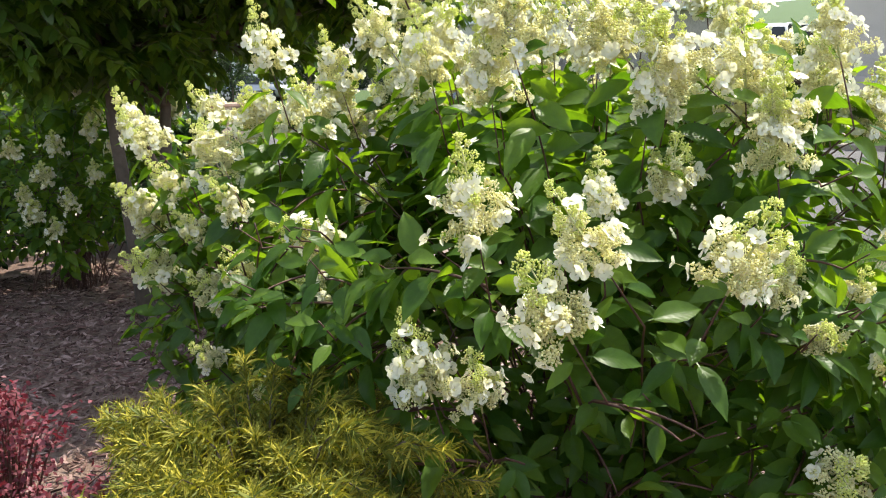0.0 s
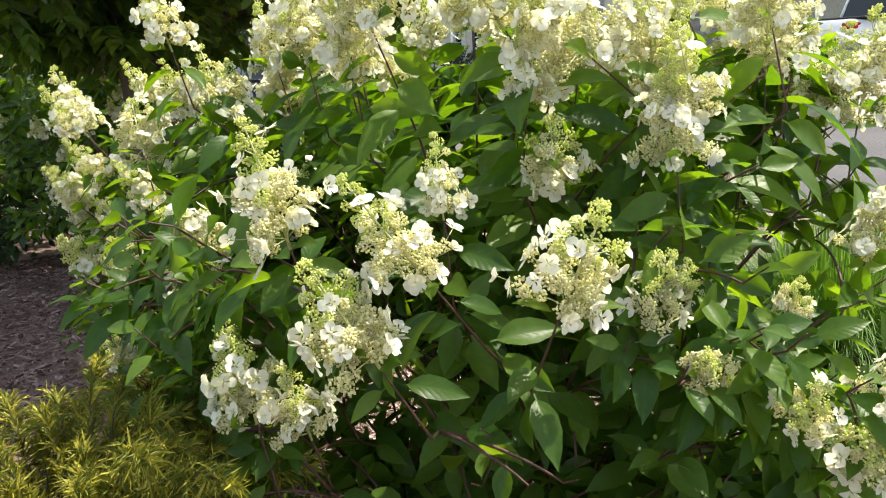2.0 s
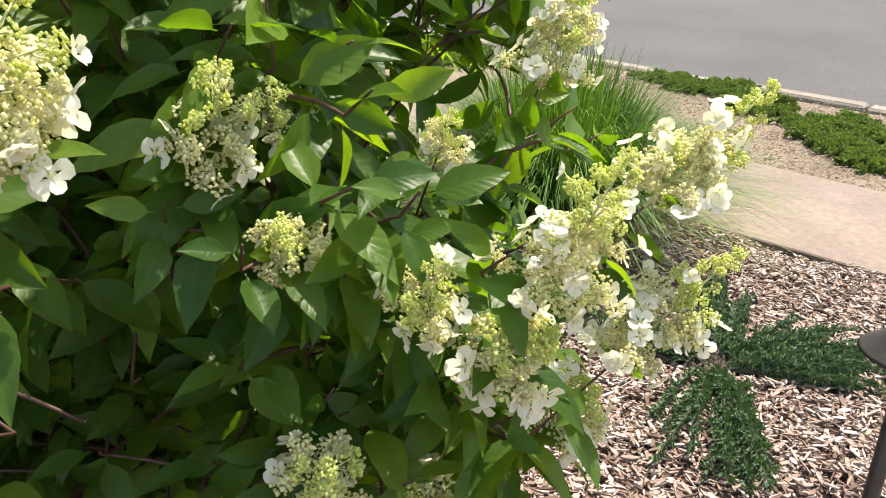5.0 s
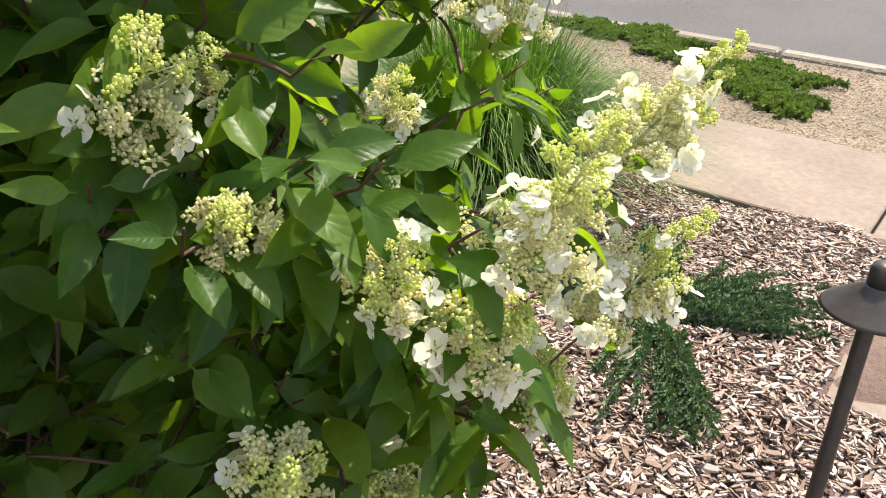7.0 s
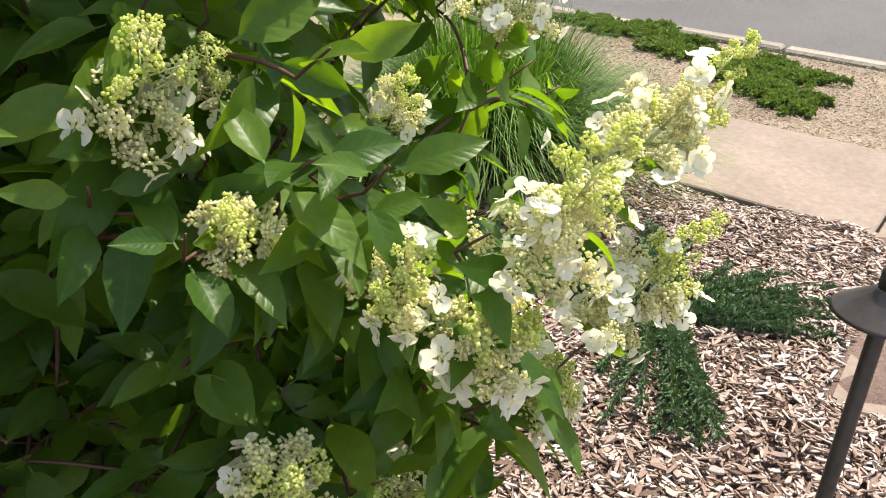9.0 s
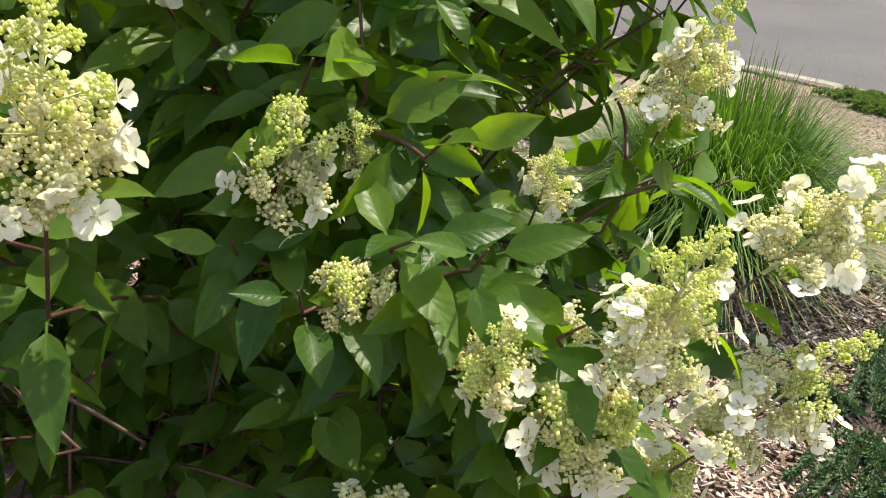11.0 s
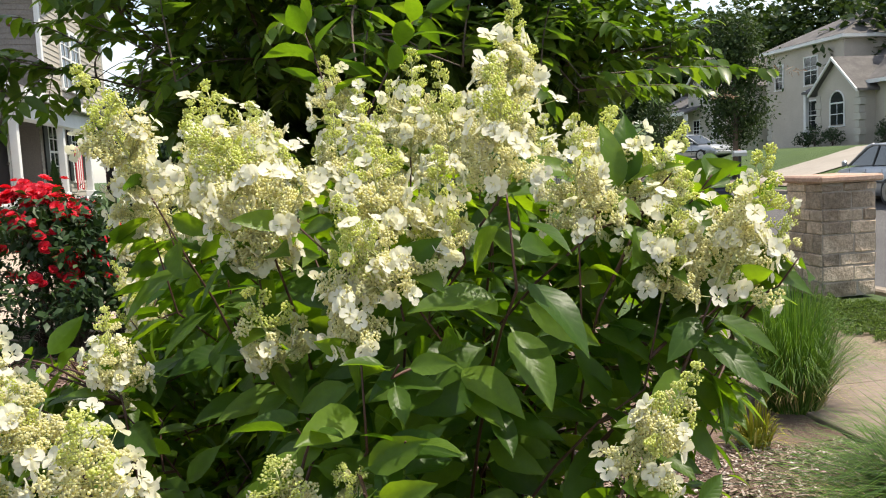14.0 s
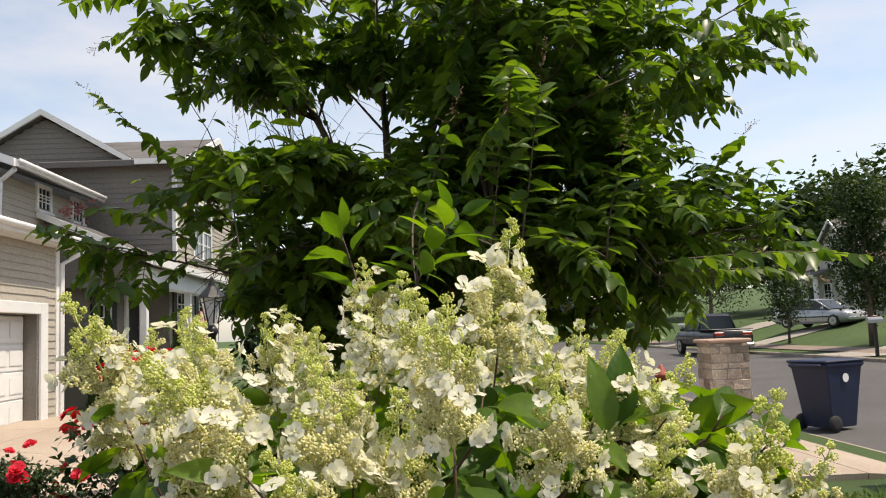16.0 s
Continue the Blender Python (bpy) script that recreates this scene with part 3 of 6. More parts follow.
def hydrangea(name, label, root, spread, heads, shoots, seed, singles):
    """Canes from one root to the flower heads and to leafy shoots; opposite leaves along the upper canes.
    heads: (tip, foot, mesh); shoots: end points; singles: how many leaves near the path stand as objects."""
    r = np.random.default_rng(seed)
    bush = thing(name, label, "shrub", pose(*root))
    o = Vector(root)
    spots, stock = [], []
    heap = Heap()
    twigs = Heap()

    def cane(end, aim, thick, leafy_run, pitch, stout):
        foot = Vector((r.normal(0, spread), r.normal(0, spread), 0.0))
        end = Vector(end) - o
        low = [q for q in stock if 0.22 < (q - end).length < 0.6 and q.z < end.z + 0.05 and q.xy.length < end.xy.length + 0.05] if not stout else []
        if low:
            foot = min(low, key=lambda q: (q - end).length)
            mid = foot.lerp(end, 0.5) + Vector((0, 0, 0.02))
        else:
            mid = foot.lerp(end, 0.45)
            mid.z = end.z * 0.72
        bend = end - Vector(aim) * (0.07 if low else 0.18)
        pts = bezier(foot, mid, bend, 9)[:-1] + bezier(bend, (bend + end) / 2, end, 4)
        radii = [thick * (1 - 0.62 * k / (len(pts) - 1)) for k in range(len(pts))]
        v, f = tube_arrays(pts, radii, 6)
        if stout:
            stock.extend(pts[3:10])
            hang("cane", mesh_of("cane", v, f, CANE, True), bush)
        else:
            twigs.add(v, f)
        # nodes
        run = [0.0]
        for a, b in zip(pts, pts[1:]):
            run.append(run[-1] + (b - a).length)
        d, n = run[-1] - 0.015, 0
        while d > max(0.1 * run[-1], run[-1] - leafy_run):
            k = max(i for i in range(len(run) - 1) if run[i] <= d)
            p = pts[k].lerp(pts[k + 1], (d - run[k]) / max(1e-6, run[k + 1] - run[k]))
            way = (pts[k + 1] - pts[k]).normalized()
            side = way.cross(Vector((0, 0, 1)) if abs(way.z) < 0.95 else Vector((1, 0, 0))).normalized()
            ang = n * 1.5708 + r.normal(0, 0.25)
            for j in (0, 1):
                out = Matrix.Rotation(ang + j * math.pi, 3, way) @ side
                out = Vector((out.x, out.y, out.z * 0.35)).normalized()
                grow = min(0.98, 0.62 + 0.14 * n) * r.uniform(0.85, 1.28) * (0.92 + 0.36 * min(1.0, max(0.0, (p.z - 0.9) / 0.5)))
                if not stout and end.z > 1.85:
                    go = (out + way * r.uniform(0.4, 0.9) + Vector((0, 0, r.uniform(-0.1, 0.3)))).normalized()
                    up = (way + Vector(r.normal(0, 0.25, 3))).normalized()
                else:
                    rim = Vector((p.x, p.y, 0)).normalized()
                    go = (out + way * r.uniform(0.1, 0.5) + rim * 0.25 + Vector((0, 0, r.uniform(-0.85, -0.05) if n > 0 else r.uniform(-0.1, 0.4)))).normalized()
                    up = (rim * r.uniform(0.2, 1.2) + Vector((0, 0, 0.8)) + Vector(r.normal(0, 0.35, 3))).normalized()
                q = Matrix.Translation(p + out * 0.012) @ (basis(go, up) @ Matrix.Diagonal((grow, grow, grow))).to_4x4()
                spots.append((q, int(r.integers(4))))
            d -= pitch * r.uniform(0.85, 1.2)
            n += 1

    for tip, foot, me in heads:
        tip, foot = Vector(tip), Vector(foot)
        aim = (tip - foot).normalized()
        cane(foot, aim, 0.0044, 0.85, 0.05, True)
        size = (tip - foot).length / max(v.co.z for v in me.vertices)
        size = min(1.25, max(0.75, size))
        turn = basis(aim.orthogonal(), aim).to_4x4() @ Matrix.Rotation(r.uniform(0, 6.3), 4, "Z")
        hang("panicle", me, bush, "", Matrix.Translation(foot - o) @ turn @ Matrix.Diagonal((size, size, size, 1)))
    for end in shoots:
        e = Vector(end) - o
        aim = (Vector((e.x, e.y, 0)).normalized() * 0.8 + Vector((0, 0, 0.7)) + Vector(r.normal(0, 0.2, 3))).normalized()
        cane(end, aim, 0.004, 0.34 if end[2] > 1.85 else 0.5, 0.04 if end[2] > 1.85 else 0.047, False)
    kept = []
    core = o + Vector((0, 0, 0.7))
    clear = [((Vector(a) + Vector(b)) / 2, ((Vector(a) + Vector(b)) / 2 - core).normalized(), 0.3 * (Vector(a) - Vector(b)).length + 0.02) for a, b, _ in heads]
    for q, kind in spots:
        p = q.translation + o
        mid = p + q.to_3x3() @ Vector((0, 0.055, 0))
        if any(0.0 < (mid - c).dot(d) < 0.32 and ((mid - c) - d * (mid - c).dot(d)).length < w for c, d, w in clear):
            continue
        if singles and 0.3 < p.x < 0.92 and p.y < 2.48 and 0.3 < p.z < 0.93 and r.random() < 0.72:
            continue
        if singles and p.x > 1.36 and p.y > 3.02 and p.z < 1.32:
            continue
        if singles and p.y < 1.96 and p.z < 1.0:
            continue
        if singles and p.y < 2.24 and 0.55 < p.x < 0.9 and 0.82 < p.z < 1.08 and r.random() < 0.55:
            continue
        if singles and p.z < 1.0 and 0.1 < p.x < 0.75 and p.y < 2.5 and r.random() < 0.3:
            continue
        if singles and p.x > 0.85 and 2.4 < p.y < 3.0 and 0.95 < p.z < 1.65 and r.random() < 0.3:
            continue
        kept.append((q, kind))
    spots = kept
    spots.sort(key=lambda q: (q[0].translation + o - Vector((1.15, 1.2, 1.1))).length)
    singles_me = [mesh_of("leaf", v, f, LEAF_ONE, True, u) for v, f, u in LEAVES] if singles else []
    for k, (q, kind) in enumerate(spots):
        if k < singles:
            hang("leaf", singles_me[kind], bush, "", q)
        else:
            v, f, u = LEAVES[kind]
            heap.add(v @ np.array(q.to_3x3()).T + np.array(q.translation), f, u)
    fol = hang("foliage", heap.mesh("foliage", LEAF, True), bush)
    fol["kind"] = "stuff"
    if twigs.n:
        tw = hang("twig_mass", twigs.mesh("twig_mass", CANE, True), bush)
        tw["kind"] = "stuff"
    return bush


P, Q = PANICLES, SMALL
HEADS = [
    ((0.89, 1.97, 1.29), (0.83, 2.03, 1.12), P[2]), ((0.49, 2.02, 1.32), (0.60, 2.09, 1.15), P[0]), ((0.44, 1.97, 1.20), (0.53, 2.02, 1.03), P[2]),
    ((0.60, 2.21, 1.37), (0.61, 2.22, 1.23), P[1]), ((0.33, 2.04, 1.41), (0.36, 2.12, 1.20), P[0]), ((1.00, 2.20, 1.17), (0.96, 2.25, 1.06), Q[1]),
    ((1.03, 2.31, 1.13), (1.03, 2.34, 1.05), Q[1]), ((1.05, 2.15, 1.01), (1.06, 2.21, 0.96), Q[0]), ((1.21, 2.12, 0.96), (1.215, 2.19, 0.90), Q[2]),
    ((1.32, 2.10, 0.91), (1.30, 2.20, 0.82), Q[2]), ((1.40, 2.08, 1.12), (1.35, 2.17, 0.93), P[4]), ((1.69, 2.42, 1.12), (1.53, 2.38, 0.97), P[0]),
    ((1.64, 2.32, 0.92), (1.48, 2.28, 0.78), P[4]), ((1.48, 2.62, 1.27), (1.40, 2.57, 1.09), P[3]), ((0.99, 2.41, 1.52), (1.01, 2.39, 1.31), P[4]),
    ((-0.31, 2.77, 1.17), (-0.05, 2.64, 1.07), P[1]), ((-0.20, 2.66, 1.01), (0.05, 2.45, 0.99), P[3]), ((0.19, 2.20, 1.04), (0.25, 2.17, 0.86), P[2]),
    ((0.34, 2.10, 0.98), (0.36, 2.16, 0.83), P[1]), ((0.20, 2.13, 0.96), (0.25, 2.18, 0.88), Q[1]), ((0.35, 2.35, 1.81), (0.43, 2.43, 1.57), P[4]),
    ((0.50, 2.52, 1.82), (0.68, 2.47, 1.56), P[0]), ((0.62, 2.36, 1.70), (0.84, 2.42, 1.50), P[4]), ((0.00, 3.45, 1.95), (0.10, 3.40, 1.73), P[0]),
    ((0.93, 3.02, 1.90), (1.02, 2.85, 1.66), P[0]), ((1.15, 2.60, 1.76), (1.19, 2.56, 1.55), P[4]), ((1.10, 3.20, 1.71), (1.18, 2.95, 1.54), P[4]),
    ((1.22, 2.76, 1.66), (1.22, 2.76, 1.45), P[0]), ((1.32, 3.09, 1.66), (1.28, 2.88, 1.44), P[4]), ((1.50, 3.00, 1.60), (1.44, 2.86, 1.36), P[4]),
    ((1.40, 2.82, 1.55), (1.36, 2.80, 1.34), P[0]), ((1.00, 2.36, 1.54), (1.05, 2.46, 1.38), P[0]), ((0.95, 2.50, 1.66), (0.97, 2.52, 1.47), P[2]),
    ((0.95, 2.73, 1.78), (0.98, 2.72, 1.57), P[4]), ((0.67, 3.50, 1.76), (0.70, 3.45, 1.55), P[3]),
    ((-0.22, 3.40, 1.72), (-0.15, 3.38, 1.50), P[3]), ((-0.08, 3.20, 1.80), (0.05, 3.15, 1.62), P[0]),
    ((0.78, 2.36, 1.40), (0.80, 2.42, 1.25), Q[1]), ((1.11, 2.07, 0.765), (1.07, 2.17, 0.655), Q[1]), ((1.235, 2.15, 0.645), (1.21, 2.25, 0.54), Q[2]), ((1.46, 2.28, 0.73), (1.40, 2.32, 0.64), Q[2]),
    ((1.26, 2.48, 1.06), (1.24, 2.51, 0.98), Q[1]), ((-0.30, 2.88, 1.75), (-0.26, 2.92, 1.56), P[1]), 
    ((-0.36, 2.70, 1.08), (-0.32, 2.74, 0.97), Q[1]), ((-0.55, 2.88, 0.75), (-0.50, 2.92, 0.67), Q[1]), ((-0.26, 2.58, 0.76), (-0.22, 2.63, 0.68), Q[1]), ((0.96, 3.02, 1.93), (0.97, 2.95, 1.70), P[0]),
]
rh = np.random.default_rng(5)
taken = [Vector(h[0]) for h in HEADS]
tries = 0
while len(HEADS) < 80 and tries < 4000:
    tries += 1
    a, k = rh.uniform(0, 6.283), rh.uniform(0, 1) ** 0.6
    x, y = 0.55 + 0.98 * k * math.cos(a), 2.98 + 0.92 * k * math.sin(a)
    z = 1.80 - 0.36 * k ** 2.2 + 0.08 * (y - 3) + rh.normal(0, 0.05)
    tip = Vector((x, y, z))
    if y < 2.34 or (x < 0.12 and y < 2.95) or z < 1.42 or min((tip - q).length for q in taken) < 0.13:
        continue
    taken.append(tip)
    lean = Vector(((x - 0.6) * 0.5, (y - 2.95) * 0.35, 1)).normalized()
    HEADS.append((tip, tip - lean * rh.uniform(0.19, 0.24), LITE[int(rh.integers(3))] if y > 2.85 else P[int(rh.integers(5))]))
SHOOTS = []
while len(SHOOTS) < 320:
    a, h = rh.uniform(0, 6.283), rh.uniform(0.12, 1.0) ** 0.8
    k = 1.0 - 0.35 * abs(h - 0.55) + rh.normal(0, 0.06)
    x, y, z = 0.6 + 0.92 * k * math.cos(a), 2.92 + 0.86 * k * math.sin(a), 0.25 + 1.3 * h
    if x < 0.05 and z > 1.2:
        continue
    if z < 0.95 and 0.0 < x < 1.0 and y < 2.6 and rh.random() < 0.4:
        continue
    if z > 0.85 and y < 2.05 + (z - 0.85) * 0.6:
        continue
    if x > 1.15 and y < 3.1 and z > 0.85 and rh.random() < 0.65:
        continue
    if x > 1.32 and y > 3.0 and 0.7 < z < 1.35:
        continue
    SHOOTS.append((x, y, z))
SHOOTS += [(0.15 + 0.9 * rh.random(), 2.56 + 0.3 * rh.random(), 0.3 + 0.6 * rh.random()) for _ in range(46)]
SHOOTS += [(0.08 + 0.066 * k, 2.46 + 0.05 * (k % 4), 0.4 + 0.13 * (k % 5)) for k in range(15)]
SHOOTS += [(1.02, 2.12, 1.0), (1.12, 2.2, 0.93), (1.2, 2.15, 1.05), (1.15, 2.22, 1.14), (1.3, 2.15, 0.98), (1.25, 2.2, 0.8), (1.35, 2.2, 0.75),
           (1.1, 2.2, 0.62), (1.0, 2.25, 1.2), (1.2, 2.15, 0.68), (1.04, 2.13, 0.66), (1.3, 2.2, 0.6)]
SHOOTS += [(0.865, 2.24, 0.77), (0.78, 2.3, 0.62), (0.95, 2.22, 0.66), (0.9, 2.3, 0.9), (1.0, 2.2, 0.82), (1.12, 2.24, 0.72), (0.84, 2.33, 0.5), (0.98, 2.28, 0.5), (1.1, 2.3, 0.4), (0.93, 2.18, 1.02)]
SHOOTS += [(-0.06, 3.43, 2.05), (0.29, 3.6, 2.07)]
hydrangea("hydrangea", "large panicle hydrangea in bloom, cream-white cones over green leaves", (0.62, 2.92, 0.0), 0.16, HEADS, SHOOTS, 21, 300)


def plain_hydrangea(label, root, rad, top, count, shoots, seed, given=()):
    r = np.random.default_rng(seed)
    heads, ends = list(given), []
    for _ in range(count):
        a, e = r.uniform(0, 6.283), r.uniform(0.15, 1.0)
        k = math.cos(e * 1.35) * 0.9 + 0.15
        tip = Vector((root[0] + rad * k * math.cos(a), root[1] + rad * k * math.sin(a), 0.35 * top + 0.65 * top * math.sin(e * 1.5)))
        lean = Vector((math.cos(a) * 0.8, math.sin(a) * 0.8, 1)).normalized()
        tip += lean * 0.1
        heads.append((tip, tip - lean * 0.19, LITE[int(r.integers(3))]))
    for _ in range(shoots):
        a, h = r.uniform(0, 6.283), r.uniform(0.1, 1.0)
        k = 1.0 - 0.4 * abs(h - 0.5)
        ends.append((root[0] + rad * k * math.cos(a), root[1] + rad * k * math.sin(a), 0.15 * top + 0.66 * top * h))
    return hydrangea("hydrangea", label, root, 0.12, heads, ends, seed, 0)


plain_hydrangea("smaller panicle hydrangea with fading white cones in tree shade", (-0.4, 3.52, 0.0), 0.58, 1.48, 20, 100, 41,
                [((-0.87, 3.2, 1.46), (-0.76, 3.24, 1.31), P[1]), ((-0.76, 3.12, 1.3), (-0.66, 3.18, 1.17), P[3]), ((-0.93, 3.24, 1.2), (-0.82, 3.28, 1.07), P[1]), ((-0.66, 3.06, 1.14), (-0.57, 3.13, 1.02), P[3]),
                 ((-0.82, 3.12, 1.0), (-0.73, 3.18, 0.89), Q[1]), ((-0.6, 3.02, 0.94), (-0.53, 3.09, 0.84), Q[1]), ((-0.96, 3.32, 0.95), (-0.86, 3.35, 0.84), Q[1]), ((-0.5, 2.97, 1.25), (-0.43, 3.05, 1.12), P[3]),
                 ((-0.98, 3.42, 1.54), (-0.86, 3.38, 1.34), P[1]), ((-0.70, 3.40, 1.50), (-0.50, 3.14, 1.26), P[0]), ((-0.95, 3.40, 1.10), (-0.78, 3.32, 0.97), P[3])])
plain_hydrangea("panicle hydrangea in deep shade with small white cones", (-2.95, 6.75, 0.0), 0.95, 1.9, 46, 130, 43,
                [(Vector(p) + Vector((0.03, -0.06, 0.08)), Vector(p) - Vector((0.02, -0.05, 0.07)), P[k % 5]) for k, p in enumerate((
                    (-2.85, 5.81, 1.18), (-2.4, 5.97, 1.29), (-2.67, 5.84, 1.01), (-2.8, 5.81, 0.88), (-2.39, 5.98, 1.01), (-2.54, 5.89, 0.83),
                    (-2.63, 5.85, 0.64), (-2.75, 5.82, 0.76), (-2.28, 6.08, 1.19), (-2.26, 6.1, 0.88), (-2.59, 5.87, 1.21)))])

# ---- trees and planting ----


def leaf_cloud(heap, spots, shapes, r):
    for q in spots:
        v, f, u = shapes[int(r.integers(len(shapes)))]
        heap.add(v @ np.array(q.to_3x3()).T + np.array(q.translation), f, u)


TREE_SHAPES = [leaf_shape(l, w, fo, d, 0.1, 4) for l, w, fo, d in ((0.125, 0.062, 0.3, 0.3), (0.11, 0.058, 0.15, 0.5), (0.135, 0.064, 0.42, 0.2))]


def ornamental_tree():
    """Several stems, spreading limbs that part into boughs, and long arching shoots with opposite leaves."""
    r = np.random.default_rng(77)
    tree = thing("ornamental_tree", "multi-stemmed ornamental tree with long leafy arching shoots", "tree", pose(-2.05, 5.9, 0))
    leaves, twigs = Heap(), Heap()
    spots = []
    across, depth = Vector((0.735, 0.678, 0)), Vector((-0.678, 0.735, 0))

    def at(a, z, d):
        return across * a + depth * d + Vector((0, 0, z))

    def shoot(p, way, length, sag, rad=0.0035):
        """One leafy shoot: opposite leaves that shrink towards the tip."""
        n = 7
        pts, d = [p], way.normalized()
        for k in range(n):
            d = (d + Vector(r.normal(0, 0.06, 3)) + Vector((0, 0, -sag * (k + 1) / n))).normalized()
            pts.append(pts[-1] + d * length / n)
        twigs.add(*tube_arrays(pts, [max(0.0012, rad * (1 - 0.75 * k / n)) for k in range(n + 1)], 4))
        for k in range(int(length / 0.047)):
            t = min(0.999, (k + 1) * 0.047 / length) * n
            i = int(t)
            q = pts[i].lerp(pts[i + 1], t - i)
            w = (pts[i + 1] - pts[i]).normalized()
            side = w.cross(Vector((0, 0, 1)))
            side = side.normalized() if side.length > 0.05 else w.orthogonal().normalized()
            for j in (-1, 1):
                go = (side * j + w * r.uniform(0.35, 0.8) + Vector(r.normal(0, 0.18, 3)) + Vector((0, 0, r.uniform(-0.7, 0.2)))).normalized()
                s = r.uniform(0.65, 1.2) * (1.0 if t < 0.75 * n else 0.75)
                spots.append(Matrix.Translation(q) @ (basis(go, Vector((0, 0, 1)) + Vector(r.normal(0, 0.35, 3))) @ Matrix.Diagonal((s, s, s))).to_4x4())
        return pts[-1], (pts[-1] - pts[-2]).normalized()

    def bough(p0, p1, rad, name=""):
        mid = p0.lerp(p1, 0.5) + Vector((r.normal(0, 0.08), r.normal(0, 0.08), r.uniform(0.0, 0.15)))
        pts = bezier(p0, mid, p1, 7)
        v, f = tube_arrays(pts, [rad * (1 - 0.62 * k / 6) for k in range(7)], 7 if name else 4)
        if name:
            hang(name, mesh_of(name, v, f, BARK, True), tree)
        else:
            twigs.add(v, f)
        return pts

    stems = [bough(at(-0.02, 0, -0.02), at(-0.25, 2.0, -0.2), 0.062, "trunk"), bough(at(0.22, 0, 0.05), at(0.35, 2.1, 0.1), 0.062, "trunk"), bough(at(0.3, 0, 0.28), at(0.15, 2.2, 0.55), 0.055, "trunk")]
    # masses of the crown: across, height, depth, their half sizes, number of shoots
    masses = ((-1.25, 3.98, 0.0, 0.85, 0.4, 1.1, 190), (-0.4, 4.5, 0.2, 1.1, 0.5, 1.2, 120), (0.4, 3.9, -0.3, 0.85, 0.5, 1.5, 200), (1.65, 3.85, 0.1, 0.95, 0.55, 1.2, 230), (1.0, 4.5, 0.3, 1.2, 0.5, 1.2, 120), (1.1, 3.2, -0.2, 0.75, 0.42, 1.2, 150),
              (-1.35, 2.35, 0.1, 0.95, 0.5, 1.1, 290), (-0.6, 2.5, -0.4, 0.75, 0.42, 1.0, 190), (-0.4, 2.05, 0.6, 0.9, 0.45, 1.0, 200), (0.5, 2.6, -0.5, 0.9, 0.6, 1.2, 270), (0.4, 3.1, 0.3, 0.6, 0.4, 1.1, 120), (1.35, 2.35, 0.1, 0.75, 0.5, 1.0, 230), (0.3, 1.9, 0.7, 1.5, 0.4, 0.9, 260), (1.8, 2.2, -0.1, 0.48, 0.34, 0.6, 110))
    tips = []
    for a, z, d, ra, rz, rd, count in masses:
        a, z, d, ra, rz = 0.9 * a, 1.7 + 0.9 * (z - 1.7), d - 0.65, 0.92 * ra, 0.95 * rz
        stem = stems[int(r.integers(3))]
        fork = stem[6] if z > 3 else stem[int(r.integers(4, 7))]
        heart = at(a * 0.85, z - 0.25 * rz, d)
        limb = bough(fork, heart, 0.036, "limb")
        forks = []
        for k in range(16):
            q = Vector(r.normal(0, 1, 3)).normalized()
            end = at(a + 0.85 * ra * q.x, z + 0.85 * rz * q.z, d + 0.85 * rd * q.y)
            forks += bough(limb[int(r.integers(3, 7))], end, 0.009)[2:]
        tips += forks
        for _ in range(count):
            p = forks[int(r.integers(len(forks)))]
            out = (p - at(a, z, d))
            way = out.normalized() * 0.8 + Vector(r.normal(0, 0.5, 3)) + Vector((0, 0, 0.25))
            shoot(p, way, r.uniform(0.22, 0.5), r.uniform(0.0, 0.25))
    # long shoots that stand out from the crown, and the low bough on one side
    ends = []
    for a, z, d, wa, wz, wd, length, sag in ((-1.2, 2.5, -1.0, -0.75, 0.8, 0.0, 0.95, 0.06), (-1.05, 2.5, -1.0, -0.45, 0.9, 0.0, 0.9, 0.05), (-1.4, 2.3, -0.9, -0.7, 0.6, 0.0, 0.65, 0.08), (0.0, 1.85, -2.5, 0.0, 1.0, -0.3, 0.7, 0.03),
                                             (0.45, 2.0, -2.3, 0.05, 1.0, -0.2, 0.75, 0.03), (0.85, 2.0, -2.1, 0.05, 1.0, -0.1, 0.5, 0.05), (-0.8, 2.0, -2.1, -0.1, 1.0, -0.2, 0.6, 0.05), (1.7, 3.2, -0.5, 0.8, 0.6, 0.0, 0.65, 0.05), (1.75, 3.6, -0.4, 0.8, 0.7, 0.0, 0.8, 0.04),
                                             (1.3, 2.2, -1.5, 0.55, 0.6, 0.0, 0.65, 0.05), (1.2, 2.0, -1.6, 1.0, 0.12, -0.2, 0.95, 0.06), (1.25, 1.95, -1.4, 1.0, 0.05, 0.0, 0.8, 0.08), (1.3, 1.9, -1.2, 1.0, 0.15, 0.1, 0.8, 0.1), (1.2, 2.1, -1.3, 1.0, 0.25, 0.1, 0.7, 0.12),
                                             (0.35, 2.1, -1.9, 0.1, 0.9, -0.3, 0.6, 0.04), (-1.6, 3.7, -0.6, -1.0, 0.1, 0.0, 0.45, 0.25)):
        p = at(a, z, d)
        bough(min(tips, key=lambda q: (q - p).length), p, 0.007)
        ends.append(shoot(p, at(wa, wz, wd), length, sag, 0.006))
    # loose heads of small buds at the ends of the long shoots, one of them in pink flower
    heads = Heap(), Heap()
